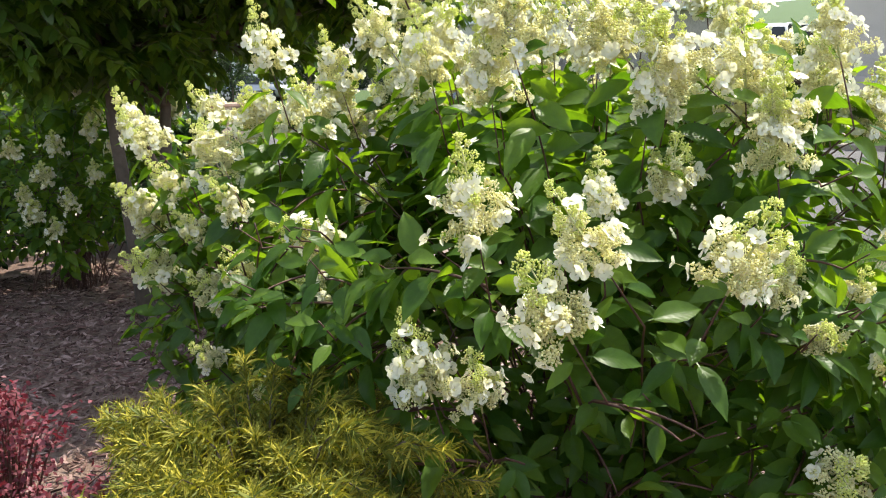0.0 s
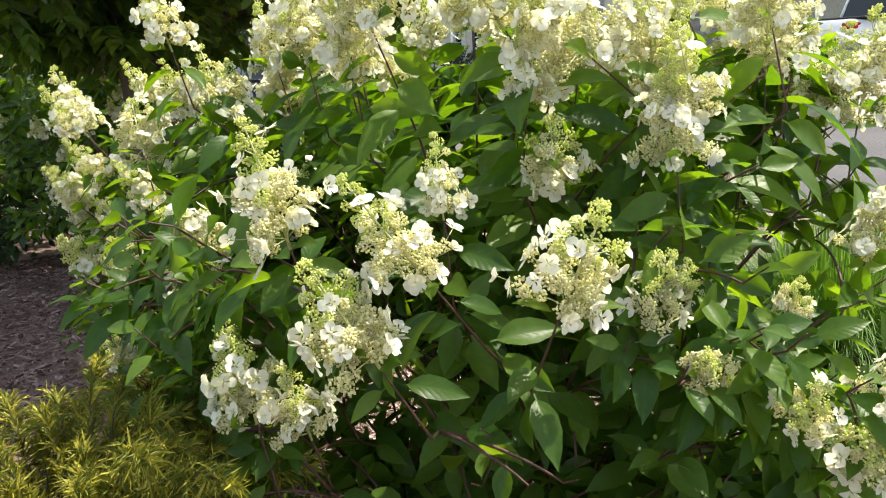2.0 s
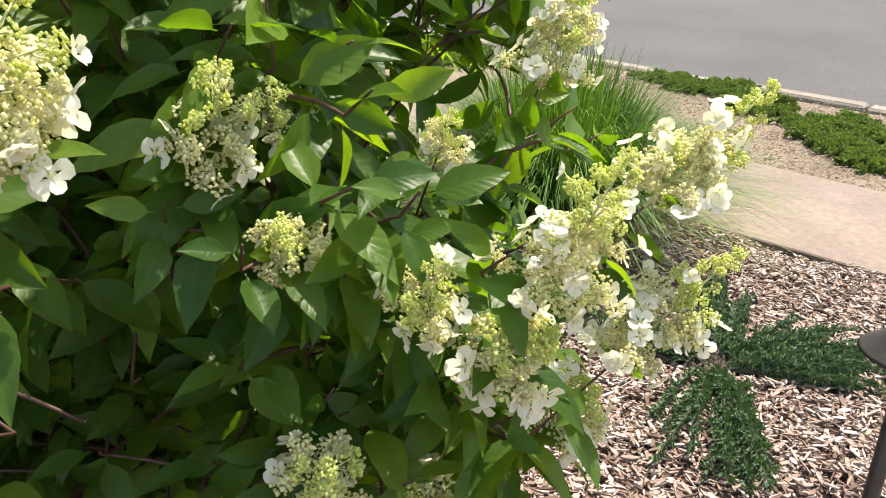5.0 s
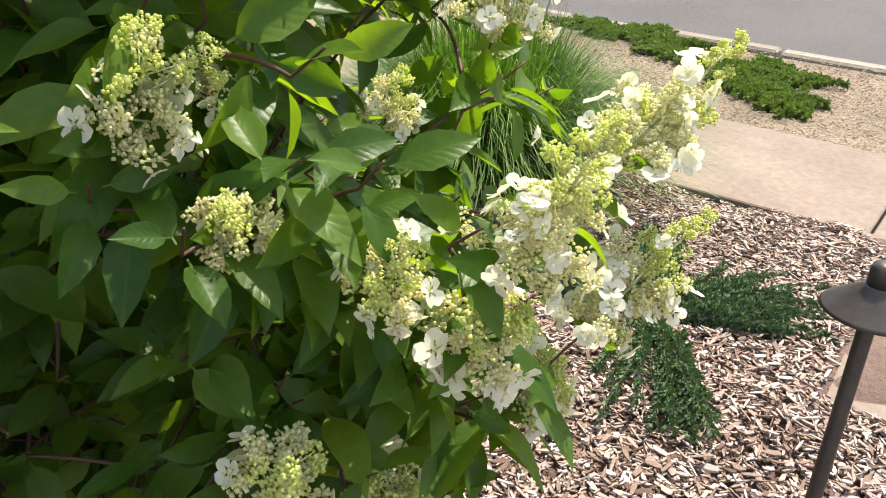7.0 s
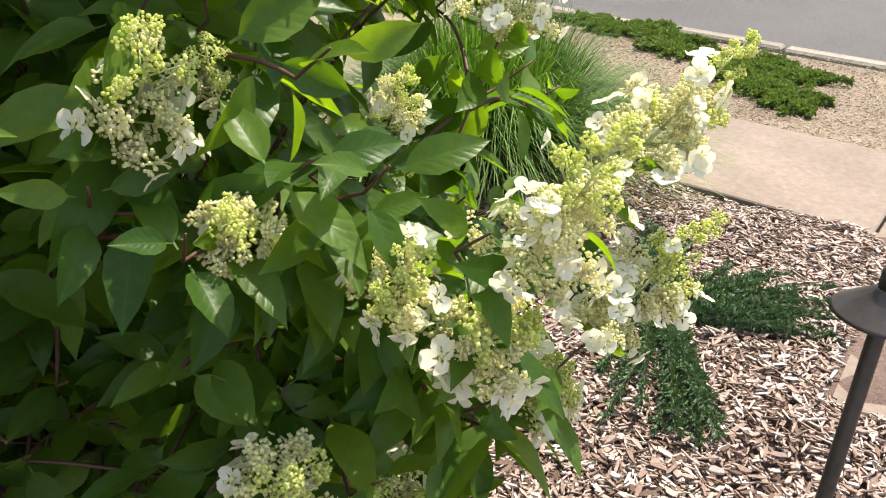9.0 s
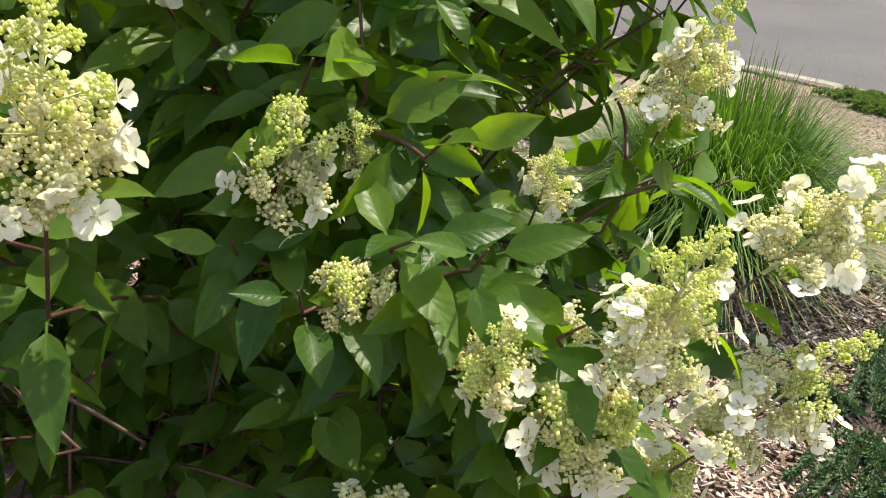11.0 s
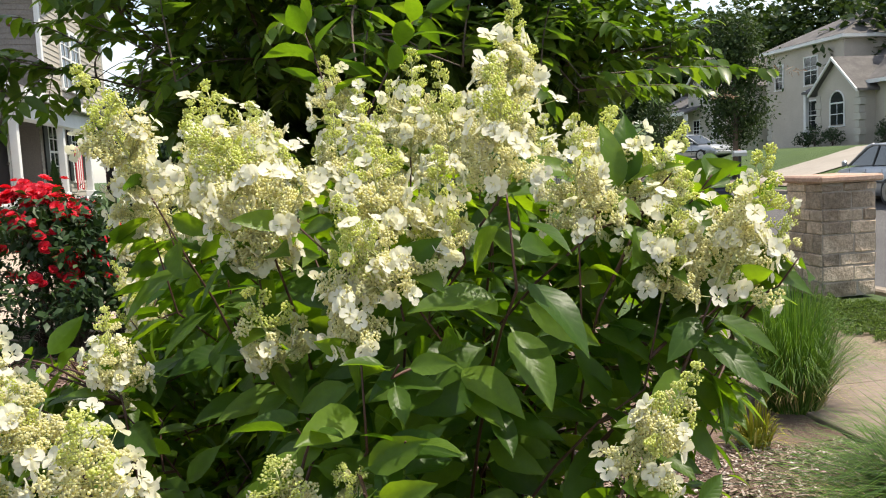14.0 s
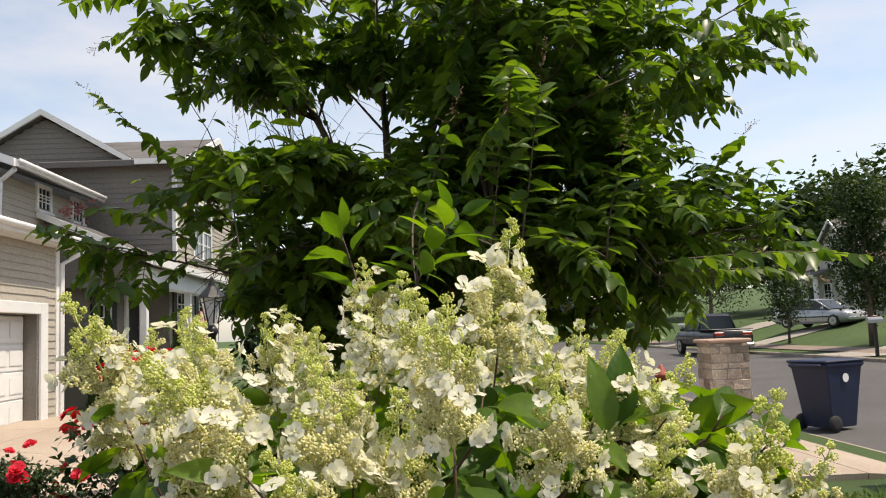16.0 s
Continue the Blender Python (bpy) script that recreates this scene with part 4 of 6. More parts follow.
    for k, (p, way) in enumerate(ends):
        h = heads[k == 2]
        for _ in range(60 if k == 2 else 16):
            t = r.uniform(0, 1)
            c = p + way * 0.16 * t + Vector(r.normal(0, 1, 3)) * ((0.05 if k == 2 else 0.028) * (1 - 0.7 * t))
            if k == 2:
                pv, pf = petal_shape(r.uniform(0.018, 0.028))
                h.add(pv @ np.array(Euler(tuple(r.uniform(0, 6.3, 3))).to_matrix()).T + np.array(c), pf)
            else:
                h.add(*tube_arrays([p + way * 0.14 * t, c], [0.0012, 0.001], 3))
                h.add(OCTA[0] * r.uniform(0.0028, 0.005) + np.array(c), OCTA[1])
    for h, name, mat, label in ((heads[0], "bud_mass", MYRTLE_BUD, ""), (heads[1], "flower_mass", MYRTLE_PINK, "dusky pink flower head")):
        hang(name, h.mesh(name, mat), tree, label)["kind"] = "stuff"
    # the open fork where the stems show
    spots = [q for q in spots if not (-1.45 < q.translation.dot(across) < -0.2 and abs(q.translation.z - 3.24 - 0.25 * q.translation.dot(depth)) < 0.15) or r.random() < 0.06]
    # a low gap under the crown
    spots = [q for q in spots if q.translation.z > 2.27 or abs(q.translation.dot(across) + 1.52 + 0.275 * q.translation.dot(depth)) > 0.13]
    leaf_cloud(leaves, spots, TREE_SHAPES, r)
    f = hang("foliage", leaves.mesh("foliage", TREE_LEAF, True), tree)
    f["kind"] = "stuff"
    t = hang("twig_mass", twigs.mesh("twig_mass", BARK, True), tree)
    t["kind"] = "stuff"


ornamental_tree()


def blades(name, label, category, root, count, height, spread, mat, seed, width=0.005, dry=0.1):
    """A tuft of arching blades."""
    r = np.random.default_rng(seed)
    tuft = thing(name, label, category, pose(*root))
    h = Heap()
    for _ in range(count):
        a, k = r.uniform(0, 6.283), r.uniform(0, 1)
        foot = Vector((math.cos(a), math.sin(a), 0)) * spread * 0.28 * math.sqrt(r.uniform(0, 1))
        reach = spread * k ** 0.8 * r.uniform(0.6, 1.1)
        b = a + r.normal(0, 0.35)
        old = r.random() < dry
        hgt = height * r.uniform(0.65, 1.05) * (1 - 0.35 * k) * (0.55 if old else 1.0)
        top = foot + Vector((math.cos(b) * reach * 0.45, math.sin(b) * reach * 0.45, hgt))
        end = foot + Vector((math.cos(b) * reach, math.sin(b) * reach, hgt * (1.0 - 0.45 * k)))
        pts = bezier(foot, top, end, 6)
        side = Vector((-math.sin(b), math.cos(b), 0)) * width * 0.5 * r.uniform(0.7, 1.3)
        v = []
        for i, p in enumerate(pts):
            w = 1 - (i / 5) ** 2 * 0.9
            v += [p - side * w, p + side * w]
        h.add(v, [(2 * i, 2 * i + 1, 2 * i + 3, 2 * i + 2) for i in range(5)], None, 1 if old else 0)
    t = hang("blade_mass", h.mesh("blade_mass", [mat, STRAW]), tuft)
    t["kind"] = "stuff"
    return tuft


blades("ornamental_grass", "arching green fountain grass clump beside the walk", "grass", (1.9, 4.72, 0.0), 5600, 0.85, 0.92, BLADE, 61, 0.006, 0.16)
blades("ornamental_grass", "upright green ornamental grass tuft on the verge", "grass", (0.72, 6.65, 0.0), 2400, 0.85, 0.55, BLADE, 62)
blades("striped_sedge", "small yellow-striped sedge tuft in the mulch", "grass", (0.72, 5.8, 0.0), 140, 0.3, 0.22, GOLD_LEAF, 63, 0.012)


def sprays(name, label, category, root, arms, mat, seed, height, reach, needle, density, droop=0.3, wood=BARK, thin=0.045, ways=None):
    """Low conifer or small shrub: arms with short side shoots of scale leaves."""
    r = np.random.default_rng(seed)
    ob = thing(name, label, category, pose(*root))
    wd, h = Heap(), Heap()
    for _ in range(arms):
        a = r.uniform(0, 6.283) if ways is None else radians(ways[int(r.integers(len(ways)))]) + r.normal(0, 0.1)
        l = reach * r.uniform(0.35, 1.1)
        up = height * r.uniform(0.4, 1.05)
        foot = Vector((r.normal(0, 0.03), r.normal(0, 0.03), 0))
        end = foot + Vector((math.cos(a) * l, math.sin(a) * l, up))
        pts = bezier(foot, foot + Vector((math.cos(a) * l * 0.4, math.sin(a) * l * 0.4, up * (1 + droop))), end, 7)
        wd.add(*tube_arrays(pts, [0.005 * (1 - 0.8 * k / 6) for k in range(7)], 4))
        for k in range(density):
            t = r.uniform(0.25, 1.0) * 5.999
            i = int(t)
            p = pts[i].lerp(pts[i + 1], t - i)
            w = (pts[i + 1] - pts[i]).normalized()
            go = (w * 0.8 + Vector(r.normal(0, 0.6, 3))).normalized()
            n = needle * r.uniform(0.5, 1.3)
            s = go.orthogonal().normalized() * n * thin
            s2 = go.cross(s)
            q = p + go * n + Vector((0, 0, -n * 0.2))
            m = p + go * n * 0.55
            h.add([p - s, p + s, m + s * 1.2 + s2, q, m - s * 1.2 - s2], [(0, 1, 2, 4), (4, 2, 3)])
            for j in (-1, 1):
                g2 = (go + s.normalized() * j * 0.8).normalized()
                e = m + g2 * n * 0.45
                h.add([m - s2 * 1.2, m + s2 * 1.2, e], [(0, 1, 2)])
    t = hang("twig_mass", wd.mesh("twig_mass", wood), ob)
    t["kind"] = "stuff"
    f = hang("foliage", h.mesh("foliage", mat), ob)
    f["kind"] = "stuff"
    return ob


sprays("golden_cypress", "low golden thread-leaf cypress with feathery yellow-green sprays", "shrub", (-0.12, 2.13, 0.0), 230, GOLD_LEAF, 71, 0.8, 0.44, 0.05, 260, 0.12, BARK, 0.03)
sprays("creeping_juniper", "creeping blue-green juniper spreading over the mulch", "shrub", (2.2, 3.53, 0.02), 90, PINE_LEAF, 72, 0.05, 0.6, 0.03, 170, 0.5, BARK, 0.09, (69, 62, -11, -3, -20, -109, -101, -117, 20, 140))
for k, (w, s, rr) in enumerate(((8.02, 2.98, 0.24), (8.3, 2.8, 0.22), (8.05, 2.52, 0.24), (7.7, 2.34, 0.22), (8.2, 3.25, 0.2), (7.5, 1.88, 0.24), (7.75, 1.7, 0.2), (7.25, 1.66, 0.24), (7.55, 1.42, 0.24), (7.05, 1.38, 0.2), (6.85, 1.3, 0.14), (7.1, 1.5, 0.2),
                                (7.46, 5.83, 0.7), (7.28, 6.72, 0.75), (7.57, 5.02, 0.5), (6.58, 7.0, 0.6))):
    at = street(w, s).translation
    sprays("ground_cover", "mat of low bright green ground cover on the verge", "ground cover", (at.x, at.y, 0.0), int(190 * rr), COVER_LEAF, 80 + k, 0.055, rr * 1.15, 0.034, 110, 0.5, BARK, 0.16)


def small_leaf_bush(name, label, category, root, rad, height, count, shapes, mat, seed, wood=CANE, hollow=0.35, arms=40):
    r = np.random.default_rng(seed)
    ob = thing(name, label, category, pose(*root))
    wd, h = Heap(), Heap()
    ends = []
    for _ in range(arms):
        a, e = r.uniform(0, 6.283), r.uniform(0.05, 1.45)
        end = Vector((rad * math.cos(a) * math.cos(e), rad * math.sin(a) * math.cos(e), 0.12 * height + 0.88 * height * math.sin(e)))
        pts = bezier(Vector((r.normal(0, 0.03), r.normal(0, 0.03), 0)), Vector((end.x * 0.3, end.y * 0.3, end.z * 0.8)), end, 7)
        wd.add(*tube_arrays(pts, [0.006 * (1 - 0.75 * k / 6) for k in range(7)], 4))
        ends.append(pts)
    for _ in range(count):
        pts = ends[int(r.integers(len(ends)))]
        t = (hollow + (1 - hollow) * r.uniform(0, 1) ** 0.7) * 5.999
        i = int(t)
        p = pts[i].lerp(pts[i + 1], t - i) + Vector(r.normal(0, 0.075 * rad, 3))
        p.z = max(0.02, p.z)
        go = Vector(r.normal(0, 1, 3)) + Vector((p.x, p.y, 0)) / rad
        s = r.uniform(0.7, 1.25)
        q = Matrix.Translation(p) @ (basis(go.normalized(), Vector((0, 0, 1)) + Vector(r.normal(0, 0.5, 3))) @ Matrix.Diagonal((s, s, s))).to_4x4()
        v, f, u = shapes[int(r.integers(len(shapes)))]
        h.add(v @ np.array(q.to_3x3()).T + np.array(q.translation), f, u)
    t = hang("twig_mass", wd.mesh("twig_mass", wood), ob)
    t["kind"] = "stuff"
    f = hang("foliage", h.mesh("foliage", mat, True), ob)
    f["kind"] = "stuff"
    return ob, ends


TINY = [leaf_shape(0.022, 0.014, 0.3, 0.1, 0.1, 2), leaf_shape(0.018, 0.013, 0.2, 0.2, 0.0, 2)]
MID = [leaf_shape(0.05, 0.03, 0.3, 0.2, 0.1, 2), leaf_shape(0.042, 0.028, 0.2, 0.3, 0.0, 2)]
HUGE = [leaf_shape(0.2, 0.12, 0.3, 0.3, 0.1, 2), leaf_shape(0.17, 0.11, 0.2, 0.4, 0.0, 2)]
BIG = [leaf_shape(0.11, 0.06, 0.3, 0.3, 0.1, 2), leaf_shape(0.09, 0.055, 0.2, 0.4, 0.0, 2)]
small_leaf_bush("barberry", "low purple-red barberry bush with tiny leaves", "shrub", (-0.94, 2.5, 0), 0.32, 0.74, 4200, TINY, BERRY_LEAF, 91, CANE, 0.3, 60)
for k, (w, s) in enumerate(((0.4, 18.6), (-0.6, 21.5), (1.6, 22.5))):
    at = street(w, s, rise(w, s)).translation
    small_leaf_bush("tall_shrub", "tall dense dark green shrub beyond the drive", "shrub", tuple(at), 1.3, 2.9 + 0.3 * k, 5200, HUGE, HEDGE_LEAF, 195 + k, BARK, 0.4, 80)
for k, (x, y, rr, hh) in enumerate(((-4.3, 6.9, 1.1, 1.5), (-5.6, 5.9, 1.1, 1.4), (-4.9, 8.2, 1.2, 1.7), (-3.0, 8.6, 1.0, 1.3))):
    small_leaf_bush("evergreen_shrub", "dense dark green shrub at the back of the bed", "shrub", (x, y, 0), rr, hh, 3800, BIG, HEDGE_LEAF, 95 + k, BARK, 0.4, 70)


def rose_flower():
    h = Heap()
    r = np.random.default_rng(3)
    for ring, (n, lean, size) in enumerate(((3, 0.9, 0.02), (5, 0.55, 0.026), (6, 0.15, 0.03))):
        for k in range(n):
            pv, pf = petal_shape(size)
            rot = np.array(Euler((lean + r.normal(0, 0.1), 0, 6.283 * k / n + ring * 0.5)).to_matrix())
            h.add(pv @ rot.T, pf)
    return h.mesh("blossom", ROSE_PETAL)


BLOSSOM = rose_flower()


def rose_bush(root, rad, height, flowers, seed):
    ob, ends = small_leaf_bush("rose_bush", "rose bush covered with bright red blossoms", "shrub", root, rad, height, 3600, MID, HEDGE_LEAF, seed, CANE, 0.3, 60)
    r = np.random.default_rng(seed + 1)
    tops = [e[-1] for e in ends if e[-1].z > 0.3 * height]
    for k in range(flowers):
        q = tops[(k // 3) % len(tops)]
        p = Vector((q.x * 1.05, q.y * 1.05, q.z * 1.03 + 0.03)) + Vector(r.normal(0, 0.055, 3))
        up = Vector((p.x / rad, p.y / rad, 1.0)) + Vector(r.normal(0, 0.3, 3))
        s = r.uniform(1.4, 2.4)
        hang("blossom", BLOSSOM, ob, "", Matrix.Translation(p) @ (basis(up.orthogonal(), up.normalized()) @ Matrix.Diagonal((s, s, s))).to_4x4())


rose_bush(street(-0.15, 8.35).translation, 0.82, 1.48, 260, 101)
rose_bush(street(-0.9, 7.3).translation, 0.5, 0.75, 26, 103)
rose_bush(street(5.2, 10.2).translation, 0.5, 0.8, 14, 105)


def far_tree(label, w, s, height, crown, seed, count=2600, trunk=0.14, low=0.25, size=0.3):
    """Street tree: trunk, limbs and a crown of leaf clumps with gaps."""
    r = np.random.default_rng(seed)
    m = street(w, s, rise(w, s) - 0.05)
    tree = thing("street_tree", label, "tree", m)
    hang("trunk", mesh_of("trunk", *tube_arrays([(0, 0, 0), (0.05, 0, height * 0.4), (0, 0.05, height * 0.85)], [trunk, trunk * 0.7, trunk * 0.2], 8), BARK, True), tree)
    tw = Heap()
    h = Heap()
    hubs = []
    for k in range(26):
        z = height * (low + 0.7 * (k + 0.5) / 26)
        a = 2.4 * k + r.normal(0, 0.3)
        t = (z / height - low) / (1 - low)
        l = crown * (0.45 + 0.75 * math.sin(math.pi * min(1, t * 0.85 + 0.18))) * r.uniform(0.6, 1.1)
        end = Vector((math.cos(a) * l, math.sin(a) * l, z + l * 0.45))
        pts = bezier(Vector((0, 0, z)), Vector((math.cos(a) * l * 0.5, math.sin(a) * l * 0.5, z + l * 0.15)), end, 5)
        tw.add(*tube_arrays(pts, [trunk * 0.3 * (1 - 0.8 * q / 4) for q in range(5)], 4))
        hubs += [(p, crown * 0.26) for p in pts[2:]]
    for _ in range(count):
        p, sp = hubs[int(r.integers(len(hubs)))]
        q = p + Vector(r.normal(0, sp, 3))
        go = Vector(r.normal(0, 1, 3)).normalized()
        sz = size * r.uniform(0.5, 1.2)
        b = basis(go, Vector((0, 0, 1)) + Vector(r.normal(0, 0.5, 3)))
        v = np.array([(-0.3, 0, 0), (0, -0.5, 0.05), (0.3, 0, 0.1), (0, 0.5, -0.05)]) * sz
        h.add(v @ np.array(b).T + np.array(q), [(0, 1, 2, 3)])
    f = hang("crown", h.mesh("crown", FAR_LEAF), tree)
    f["kind"] = "stuff"
    t = hang("limb_mass", tw.mesh("limb_mass", BARK), tree)
    t["kind"] = "stuff"


far_tree("dark green street tree with an upright oval crown", 20.5, 32.2, 7.0, 1.1, 201, 12000, 0.13, 0.2, 0.17)
far_tree("small round-headed street tree on the lawn", 20.5, 39.5, 3.6, 0.85, 202, 3600, 0.07, 0.3, 0.16)
far_tree("broad shade tree between the houses", 42.0, 56.0, 9.0, 3.2, 203, 7000, 0.2, 0.25, 0.24)
far_tree("broad shade tree in a front yard", 22.0, 54.0, 7.0, 2.6, 204, 6000, 0.16, 0.25, 0.22)


def woods():
    """Far wooded hill: many crowns of leaf clumps on one slope."""
    r = np.random.default_rng(301)
    h = Heap()
    for k in range(104):
        s = 28 + 100 * (k + r.uniform(0, 1)) / 64
        w = 37 + r.uniform(0, 13) - 0.06 * max(0, s - 60)
        if k >= 64:
            w, s = 34 - 68 * (k - 64 + r.uniform(0, 1)) / 40, 96 + r.uniform(-9, 9)
        z0, hh, cr = rise(w, s), r.uniform(8, 12.5), r.uniform(2.4, 4.2)
        for _ in range(1000):
            a, e = r.uniform(0, 6.283), math.asin(r.uniform(-0.6, 1))
            k2 = r.uniform(0.7, 1.08) * (1 + 0.2 * math.sin(3 * a + k) * math.cos(2 * e) + 0.1 * math.sin(7 * a + 5 * e + k))
            p = np.array((w + cr * k2 * math.cos(a) * math.cos(e), s + cr * k2 * math.sin(a) * math.cos(e), z0 + hh * 0.58 + hh * 0.42 * k2 * math.sin(e)))
            b = np.array(basis(Vector(r.normal(0, 1, 3)).normalized(), Vector((0, 0, 1))))
            sz = r.uniform(0.3, 0.75)
            h.add((np.array([(-0.5, 0, 0), (0, -0.5, 0.1), (0.5, 0, 0), (0, 0.5, 0.1)]) * sz) @ b.T + p, [(0, 1, 2, 3)])
    ob = new("woods", h.mesh("woods", FAR_LEAF))
    ob.matrix_world = ALONG.copy()
    tagged(ob, "far green wooded hillside behind the houses", "woods", "", "stuff")


woods()

# ---- houses ----


def boards(parent, axis, c, face, a0, a1, z0, z1, mat, top=None, pitch=0.13, name="siding"):
    """Lapped boards on a wall at axis = c ('w' or 's'), facing +1 or -1; top(z) gives the run left under a gable."""
    v, f = [], []
    z = z0
    while z < z1 - 0.01:
        h = min(pitch, z1 - z)
        lo, hi = (a0, a1) if top is None else top(z + h * 0.5)
        if hi - lo > 0.05:
            k = len(v)
            for d, zz in ((0.022, z), (0.006, z + h)):
                for a in (lo, hi):
                    p = c + face * d
                    v.append((p, a, zz) if axis == "w" else (a, p, zz))
            for a in (lo, hi):
                v.append((c, a, z) if axis == "w" else (a, c, z))
            f += [(k, k + 1, k + 3, k + 2), (k + 4, k + 5, k + 1, k)]
        z += pitch
    return hang(name, mesh_of(name, v, f, mat), parent)


def wall_window(parent, axis, c, face, a, z, wd, ht, arch=False, shutters=False, grid=(2, 4)):
    """Framed window with bars, sill and glass, set on a wall."""
    def b(a0, a1, z0, z1, d0, d1, bev=0.006):
        lo, hi = sorted((c + face * d0, c + face * d1))
        return block(lo, hi, a0, a1, z0, z1, bev) if axis == "w" else block(a0, a1, lo, hi, z0, z1, bev)
    bm = b(a - wd / 2 - 0.09, a - wd / 2, z - 0.06, z + ht + 0.09, 0, 0.06)
    for args in ((a + wd / 2, a + wd / 2 + 0.09, z - 0.06, z + ht + 0.09), (a - wd / 2, a + wd / 2, z + ht, z + ht + 0.09), (a - wd / 2, a + wd / 2, z + ht * 0.49, z + ht * 0.53)):
        q = b(*args, 0, 0.06)
        me = bpy.data.meshes.new("t")
        q.to_mesh(me)
        q.free()
        bm.from_mesh(me)
    for k in range(1, grid[0]):
        p = a - wd / 2 + wd * k / grid[0]
        q = b(p - 0.012, p + 0.012, z, z + ht, 0.02, 0.045, 0)
        me = bpy.data.meshes.new("t")
        q.to_mesh(me)
        q.free()
        bm.from_mesh(me)
    for k in range(1, grid[1]):
        p = z + ht * k / grid[1]
        q = b(a - wd / 2, a + wd / 2, p - 0.012, p + 0.012, 0.02, 0.045, 0)
        me = bpy.data.meshes.new("t")
        q.to_mesh(me)
        q.free()
        bm.from_mesh(me)
    win = part("window", bm, WHITE, parent, "white-framed window with bars")
    part("pane", b(a - wd / 2, a + wd / 2, z, z + ht, 0.004, 0.028, 0), GLASS, win)
    part("sill", b(a - wd / 2 - 0.12, a + wd / 2 + 0.12, z - 0.12, z - 0.06, 0, 0.1), WHITE, win)
    if arch:
        n, v = 12, []
        for d in (0.004, 0.03):
            p = c + face * d
            for k in range(n + 1):
                t = math.pi * k / n
                aa, zz = a + math.cos(t) * wd / 2, z + ht + 0.09 + math.sin(t) * wd / 2
                v.append((p, aa, zz) if axis == "w" else (aa, p, zz))
        hang("pane", mesh_of("pane", v, [tuple(range(n + 1, 2 * n + 2)), tuple(range(n + 1))], GLASS), win)
        pts = []
        for k in range(n + 1):
            t = math.pi * k / n
            aa, zz = a + math.cos(t) * (wd / 2 + 0.045), z + ht + 0.09 + math.sin(t) * (wd / 2 + 0.045)
            p = c + face * 0.03
            pts.append((p, aa, zz) if axis == "w" else (aa, p, zz))
        hang("arch", mesh_of("arch", *tube_arrays(pts, [0.05] * len(pts), 5), WHITE), win)
    if shutters:
        for s in (-1, 1):
            m = a + s * (wd / 2 + 0.27)
            part("shutter", b(m - 0.17, m + 0.17, z - 0.05, z + ht + 0.05, 0.02, 0.06), BLACK, win, "black louvred shutter")
    return win


def slab_roof(parent, pts, thick=0.14, mat=None, name="roof", label=""):
    """A sloping roof plane from four corners."""
    bm = bmesh.new()
    f = bm.faces.new([bm.verts.new(p) for p in pts])
    got = bmesh.ops.extrude_face_region(bm, geom=[f])
    bmesh.ops.translate(bm, verts=[g for g in got["geom"] if isinstance(g, bmesh.types.BMVert)], vec=(0, 0, thick))
    bmesh.ops.recalc_face_normals(bm, faces=bm.faces)
    return part(name, bm, mat or SHINGLE, parent, label)


def fascia(parent, p, q, drop=0.2, thick=0.05):
    """A white trim board along an eave or rake."""
    p, q = Vector(p), Vector(q)
    side = Vector((0, 0, 1)).cross((q - p).normalized()).normalized() * thick
    bm = bmesh.new()
    vs = [bm.verts.new(x) for x in (p - side, q - side, q + side, p + side)]
    f = bm.faces.new(vs)
    got = bmesh.ops.extrude_face_region(bm, geom=[f])
    bmesh.ops.translate(bm, verts=[g for g in got["geom"] if isinstance(g, bmesh.types.BMVert)], vec=(0, 0, -drop))
    bmesh.ops.recalc_face_normals(bm, faces=bm.faces)
    return part("fascia", bm, WHITE, parent, "white painted trim board")


def garage_door(parent, axis, c, face, a0, a1, z0, z1, lights=False, trim=0.32):
    """Sectional door of pressed panels in a white surround."""
    def b(p0, p1, q0, q1, d0, d1, bev=0.01):
        lo, hi = sorted((c + face * d0, c + face * d1))
        return block(lo, hi, p0, p1, q0, q1, bev) if axis == "w" else block(p0, p1, lo, hi, q0, q1, bev)
    door = part("garage_door", b(a0, a1, z0, z1, -0.02, 0.01, 0), WHITE, parent, "white panelled sectional garage door")
    rows, cols = 4, max(2, round((a1 - a0) / 0.62))
    h, w = (z1 - z0) / rows, (a1 - a0) / cols
    for i in range(rows):
        part("section", b(a0 + 0.01, a1 - 0.01, z0 + i * h + 0.012, z0 + (i + 1) * h - 0.012, 0.011, 0.03), WHITE, door)
        for k in range(cols):
            part("panel", b(a0 + k * w + 0.07, a0 + (k + 1) * w - 0.07, z0 + i * h + 0.1, z0 + (i + 1) * h - 0.1, 0.031, 0.043), GLASS if lights and i == rows - 1 else WHITE, door)
    for p0, p1, q0, q1 in ((a0 - trim, a0, z0, z1 + 0.3), (a1, a1 + trim, z0, z1 + 0.3), (a0, a1, z1, z1 + 0.3)) if trim else ():
        part("door_trim", b(p0, p1, q0, q1, 0, 0.09), WHITE, parent)
    return door


